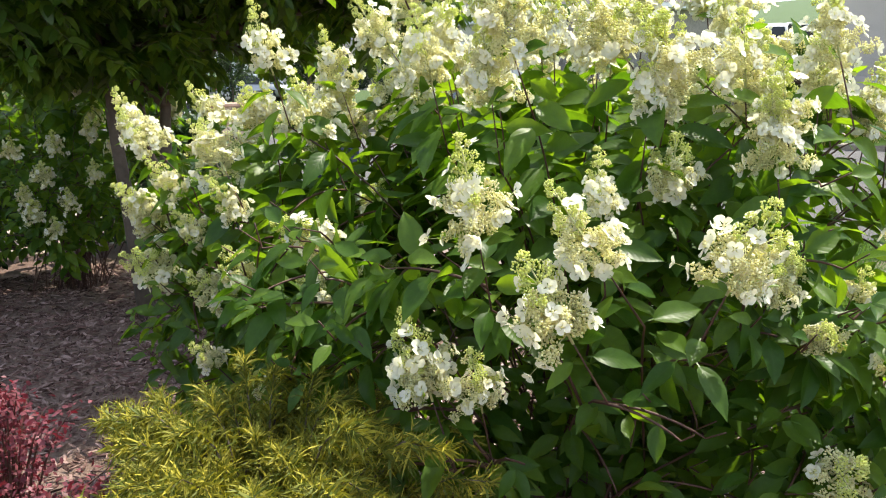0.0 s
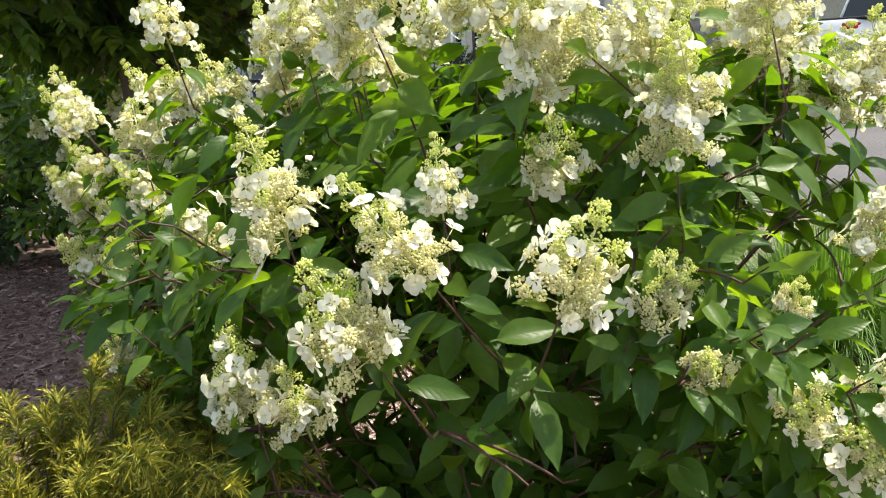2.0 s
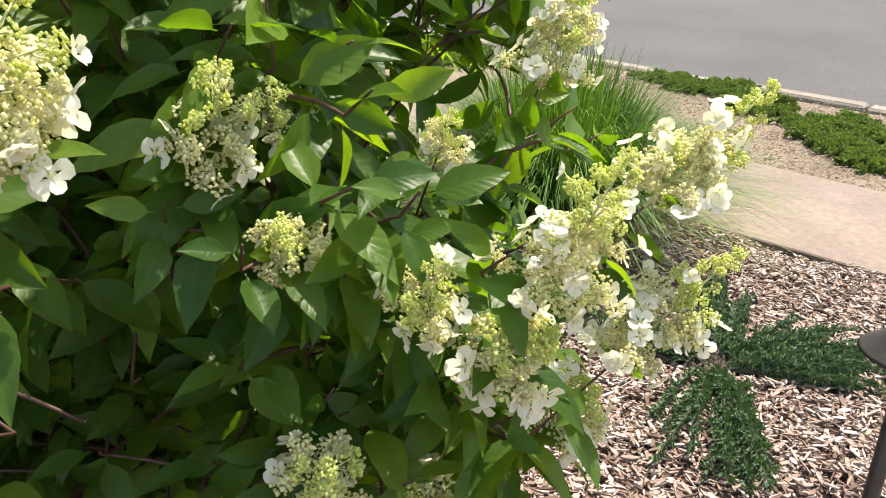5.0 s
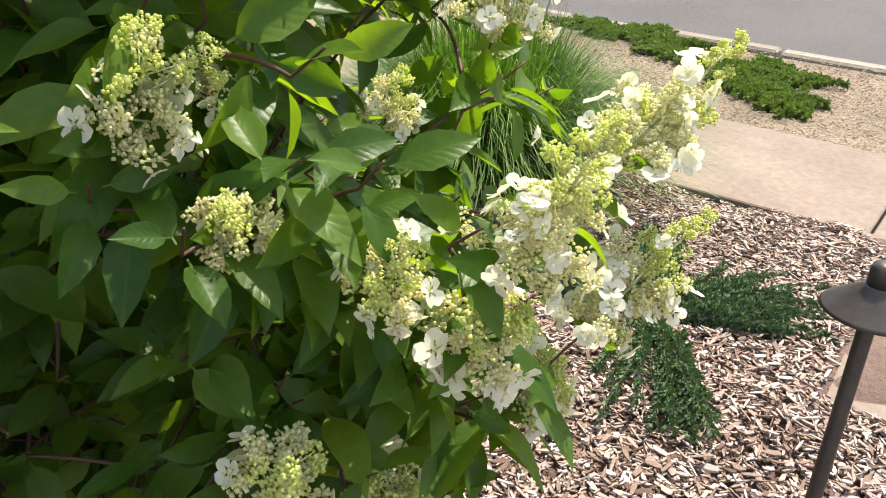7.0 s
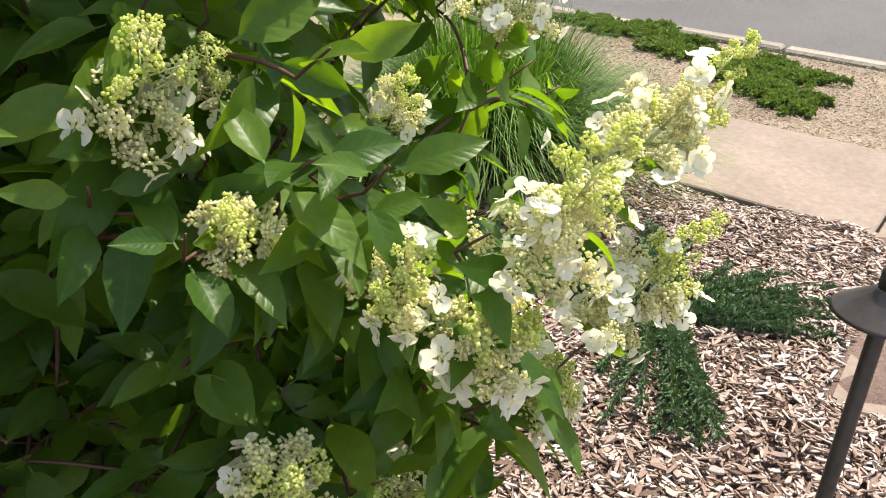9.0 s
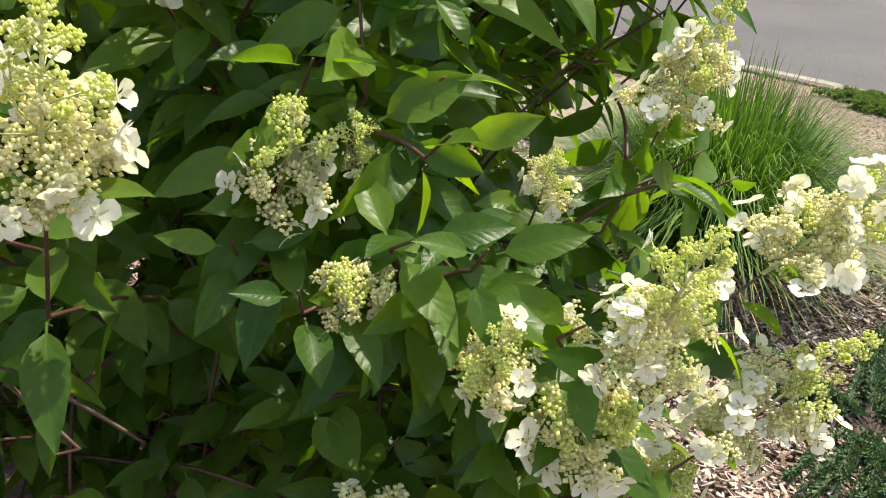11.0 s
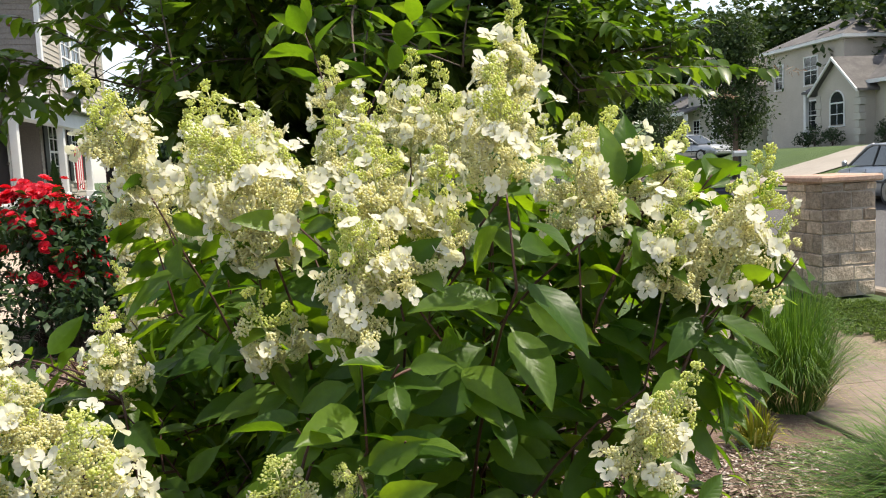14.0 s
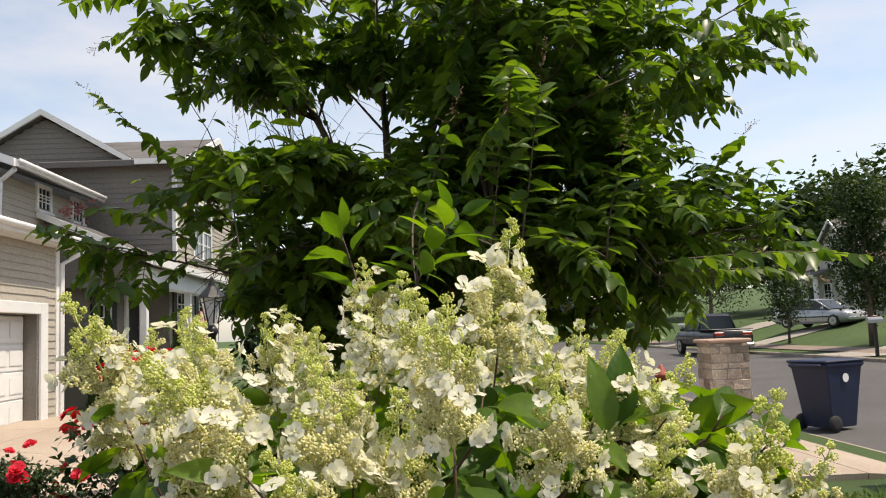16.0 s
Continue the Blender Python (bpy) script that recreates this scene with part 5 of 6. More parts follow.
def near_house():
    h = thing("house", "two-storey grey-sided house with white trim, porch and garage", "house", street(0, 0))
    g0 = 0.3
    part("wall", block(-10, -4.3, 8.6, 15.66, 0.0, 3.55), SIDING, h)
    part("wall", block(-4.3, -4.0, 8.6, 9.5, 0.0, 3.55), SIDING, h)
    part("wall", block(-4.3, -4.0, 14.92, 15.66, 0.0, 3.55), SIDING, h)
    part("wall", block(-4.3, -4.0, 9.5, 14.92, 2.3, 3.55), SIDING, h)
    # street-front boards carry sunlight in their colour; side boards stay grey
    boards(h, "w", -4, 1, 8.6, 9.2, 0.4, 3.55, LIT_SIDING)
    boards(h, "w", -4, 1, 15.2, 15.6, 0.4, 3.55, LIT_SIDING)
    boards(h, "w", -4, 1, 9.2, 15.2, 2.5, 3.55, LIT_SIDING)
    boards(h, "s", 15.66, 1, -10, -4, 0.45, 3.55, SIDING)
    garage_door(h, "w", -4.29, 1, 9.52, 14.9, 0.36, 2.28, trim=0.0)
    for a, b2, z0, z1 in ((9.2, 9.5, 0.36, 2.5), (14.92, 15.2, 0.36, 2.5), (9.5, 14.92, 2.3, 2.5)):
        part("door_trim", block(-4.05, -3.955, a, b2, z0, z1, 0.01), WHITE, h)
    part("corner_trim", block(-4.06, -3.96, 15.56, 15.7, 0.4, 3.55, 0.01), WHITE, h)
    slab_roof(h, ((-3.72, 8.3, 3.6), (-3.72, 16.1, 3.6), (-10, 16.1, 3.9), (-10, 8.3, 3.9)), 0.08)
    fascia(h, (-3.7, 8.3, 3.74), (-3.7, 16.1, 3.74), 0.17)
    fascia(h, (-3.7, 16.12, 3.76), (-9, 16.12, 4.0), 0.15)
    hang("gutter", mesh_of("gutter", *tube_arrays([(-3.62, 8.3, 3.69), (-3.62, 16.15, 3.69)], [0.06, 0.06], 8), WHITE, True), h, "white eaves gutter")
    part("soffit", block(-4.0, -3.72, 8.3, 16.1, 3.54, 3.595), WHITE, h)
    # gutter pipe at the eave's corner
    hang("downspout", mesh_of("downspout", *tube_arrays([(-3.66, 16.05, 3.62), (-3.68, 16.0, 3.48), (-3.93, 15.72, 3.25), (-3.93, 15.7, 0.4)], [0.05] * 4, 6), WHITE), h, "white gutter downspout")
    # wing over the porch with two small windows
    part("wall", block(-9.5, -5.25, 16.0, 20.0, 0.0, 5.1), SIDING, h)
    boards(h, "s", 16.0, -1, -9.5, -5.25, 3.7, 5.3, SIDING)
    boards(h, "w", -5.25, 1, 16.0, 20.0, 3.9, 5.1, LIT_SIDING)
    slab_roof(h, ((-4.75, 15.6, 5.12), (-4.75, 20.2, 5.12), (-7.5, 20.2, 6.2), (-7.5, 15.6, 6.2)))
    fascia(h, (-4.72, 15.6, 5.26), (-4.72, 20.0, 5.26), 0.13)
    hang("gutter", mesh_of("gutter", *tube_arrays([(-4.66, 15.6, 5.22), (-4.66, 20.0, 5.22)], [0.055, 0.055], 8), WHITE, True), h, "white eaves gutter")
    fascia(h, (-4.75, 15.58, 5.28), (-7.5, 15.58, 6.36), 0.16)
    hang("downspout", mesh_of("downspout", *tube_arrays([(-4.8, 15.7, 5.1), (-5.15, 15.85, 4.9), (-5.2, 15.9, 3.9)], [0.05] * 3, 6), WHITE), h)
    for s in (17.93, 19.75):
        wall_window(h, "w", -5.25, 1, s, 4.68, 0.56, 0.42, grid=(3, 3))
    # closed end of the porch roof, and the side wall under it
    part("wall", block(-9.5, -4.5, 18.2, 22.2, 0.0, 3.4), SIDING, h)
    boards(h, "w", -4.5, 1, 18.2, 22.2, 0.55, 3.3, SIDING)
    boards(h, "s", 18.2, -1, -9.5, -4.5, 0.5, 2.95, SIDING)
    boards(h, "s", 17.98, -1, -9.5, -3.3, 2.95, 4.6, SIDING, lambda z: (-9.5, max(-9.4, min(-3.3, -5.7 + (4.68 - z) / 0.45))))
    slab_roof(h, ((-2.85, 17.7, 3.38), (-2.85, 20.9, 3.38), (-5.8, 20.9, 4.72), (-5.8, 17.7, 4.72)))
    fascia(h, (-2.85, 17.66, 3.52), (-5.8, 17.66, 4.86), 0.15)
    slab_roof(h, ((-2.85, 20.92, 3.38), (-2.85, 24.7, 3.38), (-3.2, 24.7, 3.54), (-3.2, 20.92, 3.54)))
    fascia(h, (-2.82, 17.7, 3.52), (-2.82, 24.7, 3.52), 0.16)
    part("beam", block(-3.3, -3.0, 18.0, 24.5, 2.95, 3.35, 0.01), WHITE, h)
    for s in (18.1, 21.65, 24.3):
        col = part("porch_post", block(-3.24, -3.08, s - 0.08, s + 0.08, 1.2, 2.95, 0.012), WHITE, h, "white square porch post")
        part("base", block(-3.27, -3.05, s - 0.11, s + 0.11, 1.2, 1.36, 0.01), WHITE, col)
    part("porch_floor", block(-5.0, -2.95, 17.9, 24.6, 1.08, 1.2, 0.02), WHITE, h)
    part("porch_skirt", block(-4.9, -3.05, 18.0, 24.5, 0.2, 1.076), SIDING, h)
    # main block: gable end over the porch wing, cross gable towards the street
    part("wall", block(-8.4, -3.8, 22.2, 27.0, 0.0, 3.5), SIDING, h)
    part("wall", block(-8.4, -3.15, 20.5, 27.0, 3.5, 6.15), SIDING, h)
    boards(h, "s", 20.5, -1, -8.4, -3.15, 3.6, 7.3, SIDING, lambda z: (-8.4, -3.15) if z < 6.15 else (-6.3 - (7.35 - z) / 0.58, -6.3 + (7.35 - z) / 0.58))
    boards(h, "w", -3.8, 1, 22.2, 27.0, 0.55, 3.4, LIT_SIDING)
    boards(h, "w", -3.15, 1, 20.5, 27.0, 3.6, 6.15, LIT_SIDING)
    bm = bmesh.new()
    bm.faces.new([bm.verts.new(p) for p in ((-8.4, 20.52, 6.15), (-4.25, 20.52, 6.15), (-6.3, 20.52, 7.35))])
    bm.faces.new([bm.verts.new(p) for p in ((-3.16, 20.5, 6.15), (-3.16, 27.0, 6.15), (-3.16, 23.75, 7.3))])
    part("gable_wall", bm, SIDING, h)
    slab_roof(h, ((-4.0, 20.3, 6.04), (-4.0, 27.4, 6.04), (-6.3, 27.4, 7.38), (-6.3, 20.3, 7.38)))
    slab_roof(h, ((-8.75, 20.3, 5.95), (-8.75, 27.4, 5.95), (-6.3, 27.4, 7.38), (-6.3, 20.3, 7.38)))
    slab_roof(h, ((-2.8, 20.15, 6.03), (-6.3, 20.15, 6.03), (-6.3, 23.75, 7.34), (-2.8, 23.75, 7.34)))
    slab_roof(h, ((-2.8, 27.35, 6.03), (-6.3, 27.35, 6.03), (-6.3, 23.75, 7.34), (-2.8, 23.75, 7.34)))
    for w, z in ((-4.15, 6.25), (-8.75, 6.1)):
        fascia(h, (w, 20.28, z), (-6.3, 20.28, 7.54), 0.15)
    for s in (20.15, 27.35):
        fascia(h, (-2.78, s, 6.18), (-2.78, 23.75, 7.5), 0.15)
    fascia(h, (-2.8, 20.13, 6.18), (-4.0, 20.13, 6.18), 0.13)
    part("corner_trim", block(-3.2, -3.1, 20.42, 20.56, 3.7, 6.05, 0.01), WHITE, h)
    part("corner_trim", block(-3.2, -3.1, 26.94, 27.06, 3.7, 6.05, 0.01), WHITE, h)
    wall_window(h, "w", -3.15, 1, 22.6, 4.0, 0.85, 1.4)
    wall_window(h, "w", -3.15, 1, 23.6, 4.0, 0.85, 1.4)
    for s in (23.3, 25.6):
        wall_window(h, "w", -3.8, 1, s, 1.7, 0.85, 1.4, shutters=True)
    wall_window(h, "w", -4.5, 1, 19.35, 2.05, 0.7, 1.15, shutters=True)
    door = part("front_door", block(-4.49, -4.43, 20.9, 21.75, 1.2, 2.9, 0.01), BLACK, h, "dark front door")
    part("handle", lathe([(0.03, 0), (0.035, 0.03), (0.02, 0.06)], 8, at=(-4.4, 21.62, 2.1)), CHROME, door)
    part("door_trim", block(-4.49, -4.41, 20.75, 20.9, 1.2, 3.0, 0.01), WHITE, h)
    part("door_trim", block(-4.49, -4.41, 21.75, 21.9, 1.2, 3.0, 0.01), WHITE, h)
    flag = thing("flag", "striped red and white flag hung from a porch post", "flag", street(-2.95, 21.85, 2.5))
    for k in range(7):
        part("stripe", block(-0.01, 0.01, 0.1 + 0.1 * k, 0.2 + 0.1 * k, -1.1 + 0.02 * (k % 3), 0.0, 0), FLAG_RED if k % 2 == 0 else WHITE, flag)


near_house()


def quoins(parent, axis_w, s, z0, z1):
    for k in range(int((z1 - z0) / 0.4)):
        d = 0.28 if k % 2 else 0.18
        part("quoin", block(axis_w - 0.05, axis_w + 0.3, s - d, s + d, z0 + 0.4 * k + 0.02, z0 + 0.4 * k + 0.38, 0.015), CREAM, parent)


def gable_front(parent, w, s0, s1, z0, z1, peak, mat, depth=6.0, over=0.35):
    """A block facing the street with a gable over its front."""
    m = (s0 + s1) / 2
    part("wall", block(w, w + depth, s0, s1, z0, z1), mat, parent)
    bm = bmesh.new()
    bm.faces.new([bm.verts.new(p) for p in ((w - 0.002, s0, z1), (w - 0.002, m, peak), (w - 0.002, s1, z1))])
    part("gable_wall", bm, mat, parent)
    dz = (peak - z1) / (m - s0) * over
    for s in (s0 - over, s1 + over):
        slab_roof(parent, ((w - over, s, z1 - dz), (w + depth, s, z1 - dz), (w + depth, m, peak), (w - over, m, peak)), 0.14)
        fascia(parent, (w - over - 0.03, s, z1 - dz + 0.13), (w - over - 0.03, m, peak + 0.13), 0.16)


def hip_roof(parent, w0, w1, s0, s1, z, peak, over=0.4):
    w0, w1, s0, s1 = w0 - over, w1 + over, s0 - over, s1 + over
    r = min(w1 - w0, s1 - s0) / 2
    mw = (w0 + w1) / 2
    a, b = (mw, s0 + r, peak), (mw, s1 - r, peak)
    bm = bmesh.new()
    c = [bm.verts.new(p) for p in ((w0, s0, z), (w1, s0, z), (w1, s1, z), (w0, s1, z), a, b)]
    for f in ((0, 1, 4), (1, 2, 5, 4), (2, 3, 5), (3, 0, 4, 5), (3, 2, 1, 0)):
        bm.faces.new([c[k] for k in f])
    part("roof", bm, SHINGLE, parent, "grey shingle hip roof")
    part("eave_trim", block(w0, w1, s0, s1, z - 0.22, z - 0.004, 0.02), WHITE, parent)


def house_c():
    h = thing("house", "large beige stucco house with arched window and hip roof", "house", street(0, 0))
    b = 1.7
    part("wall", block(33.8, 44, 43.8, 51.6, b - 1, 7.7), STUCCO, h)
    hip_roof(h, 33.8, 44, 43.8, 51.6, 7.9, 10.3)
    part("wall", block(33.4, 43, 37.62, 43.8, b - 1, 4.9), STUCCO, h)
    slab_roof(h, ((32.95, 37.62, 4.85), (32.95, 43.8, 4.85), (38.6, 43.8, 8.3), (38.6, 37.62, 8.3)))
    fascia(h, (32.93, 37.62, 5.02), (32.93, 43.8, 5.02), 0.2)
    gable_front(h, 32.4, 40.6, 44.2, b - 1, 4.75, 6.35, STUCCO, 4.0)
    wall_window(h, "w", 32.4, -1, 42.4, 2.75, 1.15, 1.15, arch=True, grid=(2, 2))
    wall_window(h, "w", 33.8, -1, 46.9, 2.6, 1.25, 1.75, grid=(2, 3))
    wall_window(h, "w", 33.8, -1, 46.9, 5.4, 1.25, 1.6, grid=(2, 3))
    wall_window(h, "w", 33.8, -1, 50.3, 5.4, 0.8, 1.5, grid=(2, 3))
    for w, s, z1 in ((32.4, 40.7, 4.7), (32.4, 44.1, 4.7), (33.8, 51.5, 7.8)):
        quoins(h, w, s, b, z1)
    slab_roof(h, ((32.6, 44.2, 4.7), (32.6, 46.1, 4.7), (33.85, 46.1, 5.2), (33.85, 44.2, 5.2)))
    for s in (45.95,):
        part("porch_post", block(32.7, 32.95, s - 0.12, s + 0.12, b - 0.2, 4.9, 0.02), WHITE, h)
    part("front_door", block(33.72, 33.79, 45.15, 45.85, b, 3.8, 0.01), BLACK, h)


def house_d():
    h = thing("house", "house with two white garage doors and stone facing", "house", street(0, 0))
    b = 1.65
    part("wall", block(33.0, 42, 24.0, 37.6, b - 1, 5.0), MORTAR, h)
    r = np.random.default_rng(12)
    for s0, s1 in ((24.0, 29.4), (32.4, 33.3), (36.3, 37.6)):
        st = Heap()
        z = b
        while z < 4.9:
            s = s0
            hh = r.uniform(0.14, 0.26)
            while s < s1:
                l = min(s1 - s, r.uniform(0.25, 0.6))
                q = block(32.92, 33.02, s + 0.01, s + l - 0.01, z + 0.01, z + hh - 0.01)
                q.verts.ensure_lookup_table()
                st.add([v.co.copy() for v in q.verts], [tuple(v.index for v in f.verts) for f in q.faces])
                q.free()
                s += l
            z += hh
        p = hang("stone_facing", st.mesh("stone_facing", surface("facing_stone", (0.2, 0.185, 0.17), (0.33, 0.3, 0.27), 4, 30, 0.9, 0.6, 0.01, island=0.3)), h)
        p["kind"] = "stuff"
    garage_door(h, "w", 32.95, -1, 29.7, 32.1, b, 3.8, True)
    garage_door(h, "w", 32.95, -1, 33.6, 36.0, b, 3.8, True)
    part("wall", block(32.94, 33.0, 29.4, 36.3, 4.12, 5.0), CREAM, h)
    hip_roof(h, 33.0, 42, 24.0, 37.6, 5.2, 8.6)


def house_e():
    h = thing("house", "pale two-storey house with gabled roof and columned porch", "house", street(0, 0))
    b = 1.6
    gable_front(h, 32.0, 53.9, 59.5, b - 1, 6.1, 8.2, CREAM, 7.0)
    part("wall", block(32.0, 38.0, 59.5, 64.0, b - 1, 4.9), CREAM, h)
    slab_roof(h, ((31.7, 59.5, 4.9), (31.7, 64.3, 4.9), (35.0, 64.3, 6.6), (35.0, 59.5, 6.6)))
    slab_roof(h, ((30.5, 57.2, 4.4), (30.5, 64.2, 4.4), (32.0, 64.2, 4.85), (32.0, 57.2, 4.85)))
    fascia(h, (30.48, 57.2, 4.56), (30.48, 64.2, 4.56), 0.24)
    for s in (57.4, 59.2, 61.6, 64.0):
        part("porch_post", block(30.6, 30.85, s - 0.13, s + 0.13, b - 0.3, 4.4, 0.02), WHITE, h)
    part("porch_floor", block(30.5, 32.0, 57.2, 64.2, b - 0.4, b + 0.1, 0.02), FAR_DRIVE, h)
    part("front_door", block(31.9, 31.98, 59.9, 61.0, b + 0.1, 3.8, 0.01), BLACK, h)
    for s, z in ((58.2, 2.5), (62.6, 2.5), (56.7, 5.3), (55.2, 2.5)):
        wall_window(h, "w", 32.0, -1, s, z, 0.9, 1.4, grid=(2, 3))


def house_f(w, s, mat):
    h = thing("house", "plain gabled house farther along the street", "house", street(0, 0))
    gable_front(h, w, s, s + 9, 0.6, 6.6, 9.4, mat, 9.0)
    for a, z in ((s + 2.2, 2.3), (s + 6.6, 2.3), (s + 2.2, 5.0), (s + 6.6, 5.0)):
        wall_window(h, "w", w, -1, a, z, 1.0, 1.4, grid=(2, 3))


house_c()
house_d()
house_e()
house_f(27.0, 3.5, STUCCO)
for w, s, wide, high in ((31.6, 41.7, 0.75, 0.95), (31.5, 43.2, 0.85, 1.15), (31.8, 44.6, 0.7, 0.8), (32.3, 38.4, 0.55, 1.25), (32.3, 36.2, 0.5, 0.9)):
    small_leaf_bush("evergreen_shrub", "low dark evergreen shrub against a stucco wall", "shrub", street(w, s, rise(w, s)).translation, wide, high, 900, BIG, HEDGE_LEAF, int(w * 10 + s), BARK, 0.3, 24)
# lots across the street: drives and walks
for w0, w1, s0, s1 in ((17.56, 27.0, 8.2, 13.6), (17.56, 32.9, 27.6, 31.0), (17.56, 26.0, 41.2, 43.4), (17.56, 31.8, 49.8, 53.4)):
    dw = [w0 + (w1 - w0) * k / 8 for k in range(9)]
    ob = sheet("far_drive", dw, [s0, s1], 0.012, FAR_DRIVE, "pale concrete drive across the street", "driveway")
sheet("far_walk", [18.9, 20.1], steps((-20, 80, 40)), 0.012, WALK, "pale sidewalk across the street", "sidewalk")
sheet("house_walk", [-2.9, 8.3], [15.9, 17.0], 0.02, DRIVE, "concrete path to the porch", "path")

# ---- vehicles ----


def vehicle(name, label, m, paint, truck=False):
    """Body, glasshouse, wheels and lamps. Nose towards +y."""
    car = thing(name, label, "car", m)
    L, W, H = (5.4, 0.96, 1.85) if truck else (4.6, 0.86, 1.40)
    if truck:
        low, belt = 0.42, 1.12
        side = [(-2.7, 0.5, 1.08), (-2.6, 0.42, 1.12), (-0.6, 0.40, 1.12), (0.6, 0.40, 1.12), (1.2, 0.40, 1.12), (2.4, 0.42, 1.05), (2.68, 0.5, 0.95)]
        cab = [(-0.8, 1.12), (-0.68, 1.72), (-0.55, 1.82), (0.45, 1.84), (0.62, 1.78), (1.35, 1.12)]
        axles = (-1.65, 1.75)
    else:
        low, belt = 0.24, 0.9
        side = [(-2.3, 0.38, 0.74), (-2.27, 0.3, 0.84), (-2.18, 0.24, 0.9), (-1.8, 0.2, 0.93), (-1.3, 0.2, 0.94), (0.0, 0.2, 0.93), (0.9, 0.2, 0.90), (1.9, 0.22, 0.82), (2.25, 0.34, 0.66)]
        cab = [(-1.8, 0.94), (-1.1, 1.33), (-0.8, 1.40), (0.05, 1.42), (0.35, 1.36), (1.2, 0.90)]
        axles = (-1.4, 1.42)
    rings = []
    bm = bmesh.new()
    for y, z0, z1 in side:
        t = 1 - 0.10 * (abs(y) / (L / 2)) ** 3
        h = z1 - z0
        prof = [(-0.90, 0.0), (-1.0, 0.25), (-1.0, 0.62), (-0.92, 0.94), (-0.72, 1.0), (0.72, 1.0), (0.92, 0.94), (1.0, 0.62), (1.0, 0.25), (0.90, 0.0)]
        rings.append([bm.verts.new((W * t * px, y, z0 + h * pz)) for px, pz in prof])
    for a, b in zip(rings, rings[1:]):
        for k in range(10):
            bm.faces.new((a[k], a[(k + 1) % 10], b[(k + 1) % 10], b[k]))
    bm.faces.new(rings[0])
    bm.faces.new(rings[-1][::-1])
    bmesh.ops.recalc_face_normals(bm, faces=bm.faces)
    body = part("body", bm, paint, car, "", True)
    # glasshouse, and a painted roof over it
    low_z, top_z = cab[0][1], cab[3][1]

    def half(z):
        return W * (0.88 - 0.20 * max(0.0, z - low_z) / (top_z - low_z))

    def strip(pairs, name, mat, rise_by=0.0, label=""):
        q = bmesh.new()
        rg = [[q.verts.new((sx * (half(z) + rise_by * 0.5), y, z + rise_by)) for sx in (-1, -0.5, 0.5, 1)] for y, z in pairs]
        for r in rg:
            for v in r[1:3]:
                v.co.z += 0.025
        for a, b in zip(rg, rg[1:]):
            for k in range(3):
                q.faces.new((a[k], a[k + 1], b[k + 1], b[k]))
        if name == "glasshouse":
            for k in (0, 3):
                q.faces.new([r[k] for r in rg])
        bmesh.ops.recalc_face_normals(q, faces=q.faces)
        part(name, q, mat, car, label, name == "roof")

    strip(cab, "glasshouse", CAR_GLASS, 0.0, "dark tinted glass")
    strip(cab[1:5], "roof", paint, 0.012)
    y0, y1 = cab[1][0], cab[4][0]
    for s in (-1, 1):
        for line in (cab[:3], cab[3:]):
            q = [(s * (half(z) + 0.004), y, z) for y, z in line]
            hang("pillar", mesh_of("pillar", *tube_arrays(q, [0.045, 0.036, 0.03], 6), paint, True), car)
        hang("pillar", mesh_of("pillar", *tube_arrays([(s * (half(z) + 0.004), y, z) for y, z in cab[1:5]], [0.03] * 4, 6), paint, True), car)
        ym = (y0 + y1) / 2
        hang("pillar", mesh_of("pillar", *tube_arrays([(s * half(belt), ym, belt), (s * half(cab[3][1]), ym, cab[3][1])], [0.035, 0.03], 5), BLACK), car)
        part("mirror", block(s * W - 0.05 + 0.1 * s, s * W + 0.05 + 0.1 * s, cab[5][0] - 0.35, cab[5][0] - 0.2, belt, belt + 0.14, 0.03), paint, car)
        part("tail_light", block(s * W * 0.64 - 0.22, s * W * 0.64 + 0.22, -L / 2 - 0.03, -L / 2 + 0.14, belt - 0.25, belt - 0.09, 0.03), RED_LENS, car, "red tail lamp")
        part("headlight", block(s * W * 0.66 - 0.17, s * W * 0.66 + 0.17, L / 2 - 0.12, L / 2 - 0.0, 0.58 if not truck else 0.78, 0.70 if not truck else 0.95, 0.02), FROST, car)
    part("bumper", block(-W * 0.93, W * 0.93, -L / 2 - 0.07, -L / 2 + 0.12, 0.36, 0.55, 0.04), paint if not truck else CHROME, car)
    part("bumper", block(-W * 0.9, W * 0.9, L / 2 - 0.14, L / 2 + 0.05, 0.34, 0.52, 0.04), paint if not truck else CHROME, car)
    part("plate", block(-0.16, 0.16, -L / 2 - 0.085, -L / 2 - 0.07, 0.6, 0.72, 0.005), WHITE, car)
    if truck:
        part("bed_rail", block(-W * 0.98, W * 0.98, -2.62, -0.75, 1.13, 1.17, 0.015), BLACK, car)
    R = 0.38 if truck else 0.32
    # door seams, side strips and handles
    for s in (-1, 1):
        for y in ((0.62, -0.45) if truck else (0.85, -0.2, -1.15)):
            part("seam", block(s * W - 0.004, s * W + 0.004, y - 0.006, y + 0.006, low + 0.12, belt - 0.06), BLACK, car)
        part("side_strip", block(s * W - 0.012, s * W + 0.012, -L * 0.36, L * 0.38, low + 0.27, low + 0.33, 0.006), BLACK, car)
        for y in ((-0.3,) if truck else (-0.05, -1.0)):
            part("door_handle", block(s * W - 0.015, s * W + 0.015, y - 0.07, y + 0.07, belt - 0.16, belt - 0.12, 0.008), paint, car)
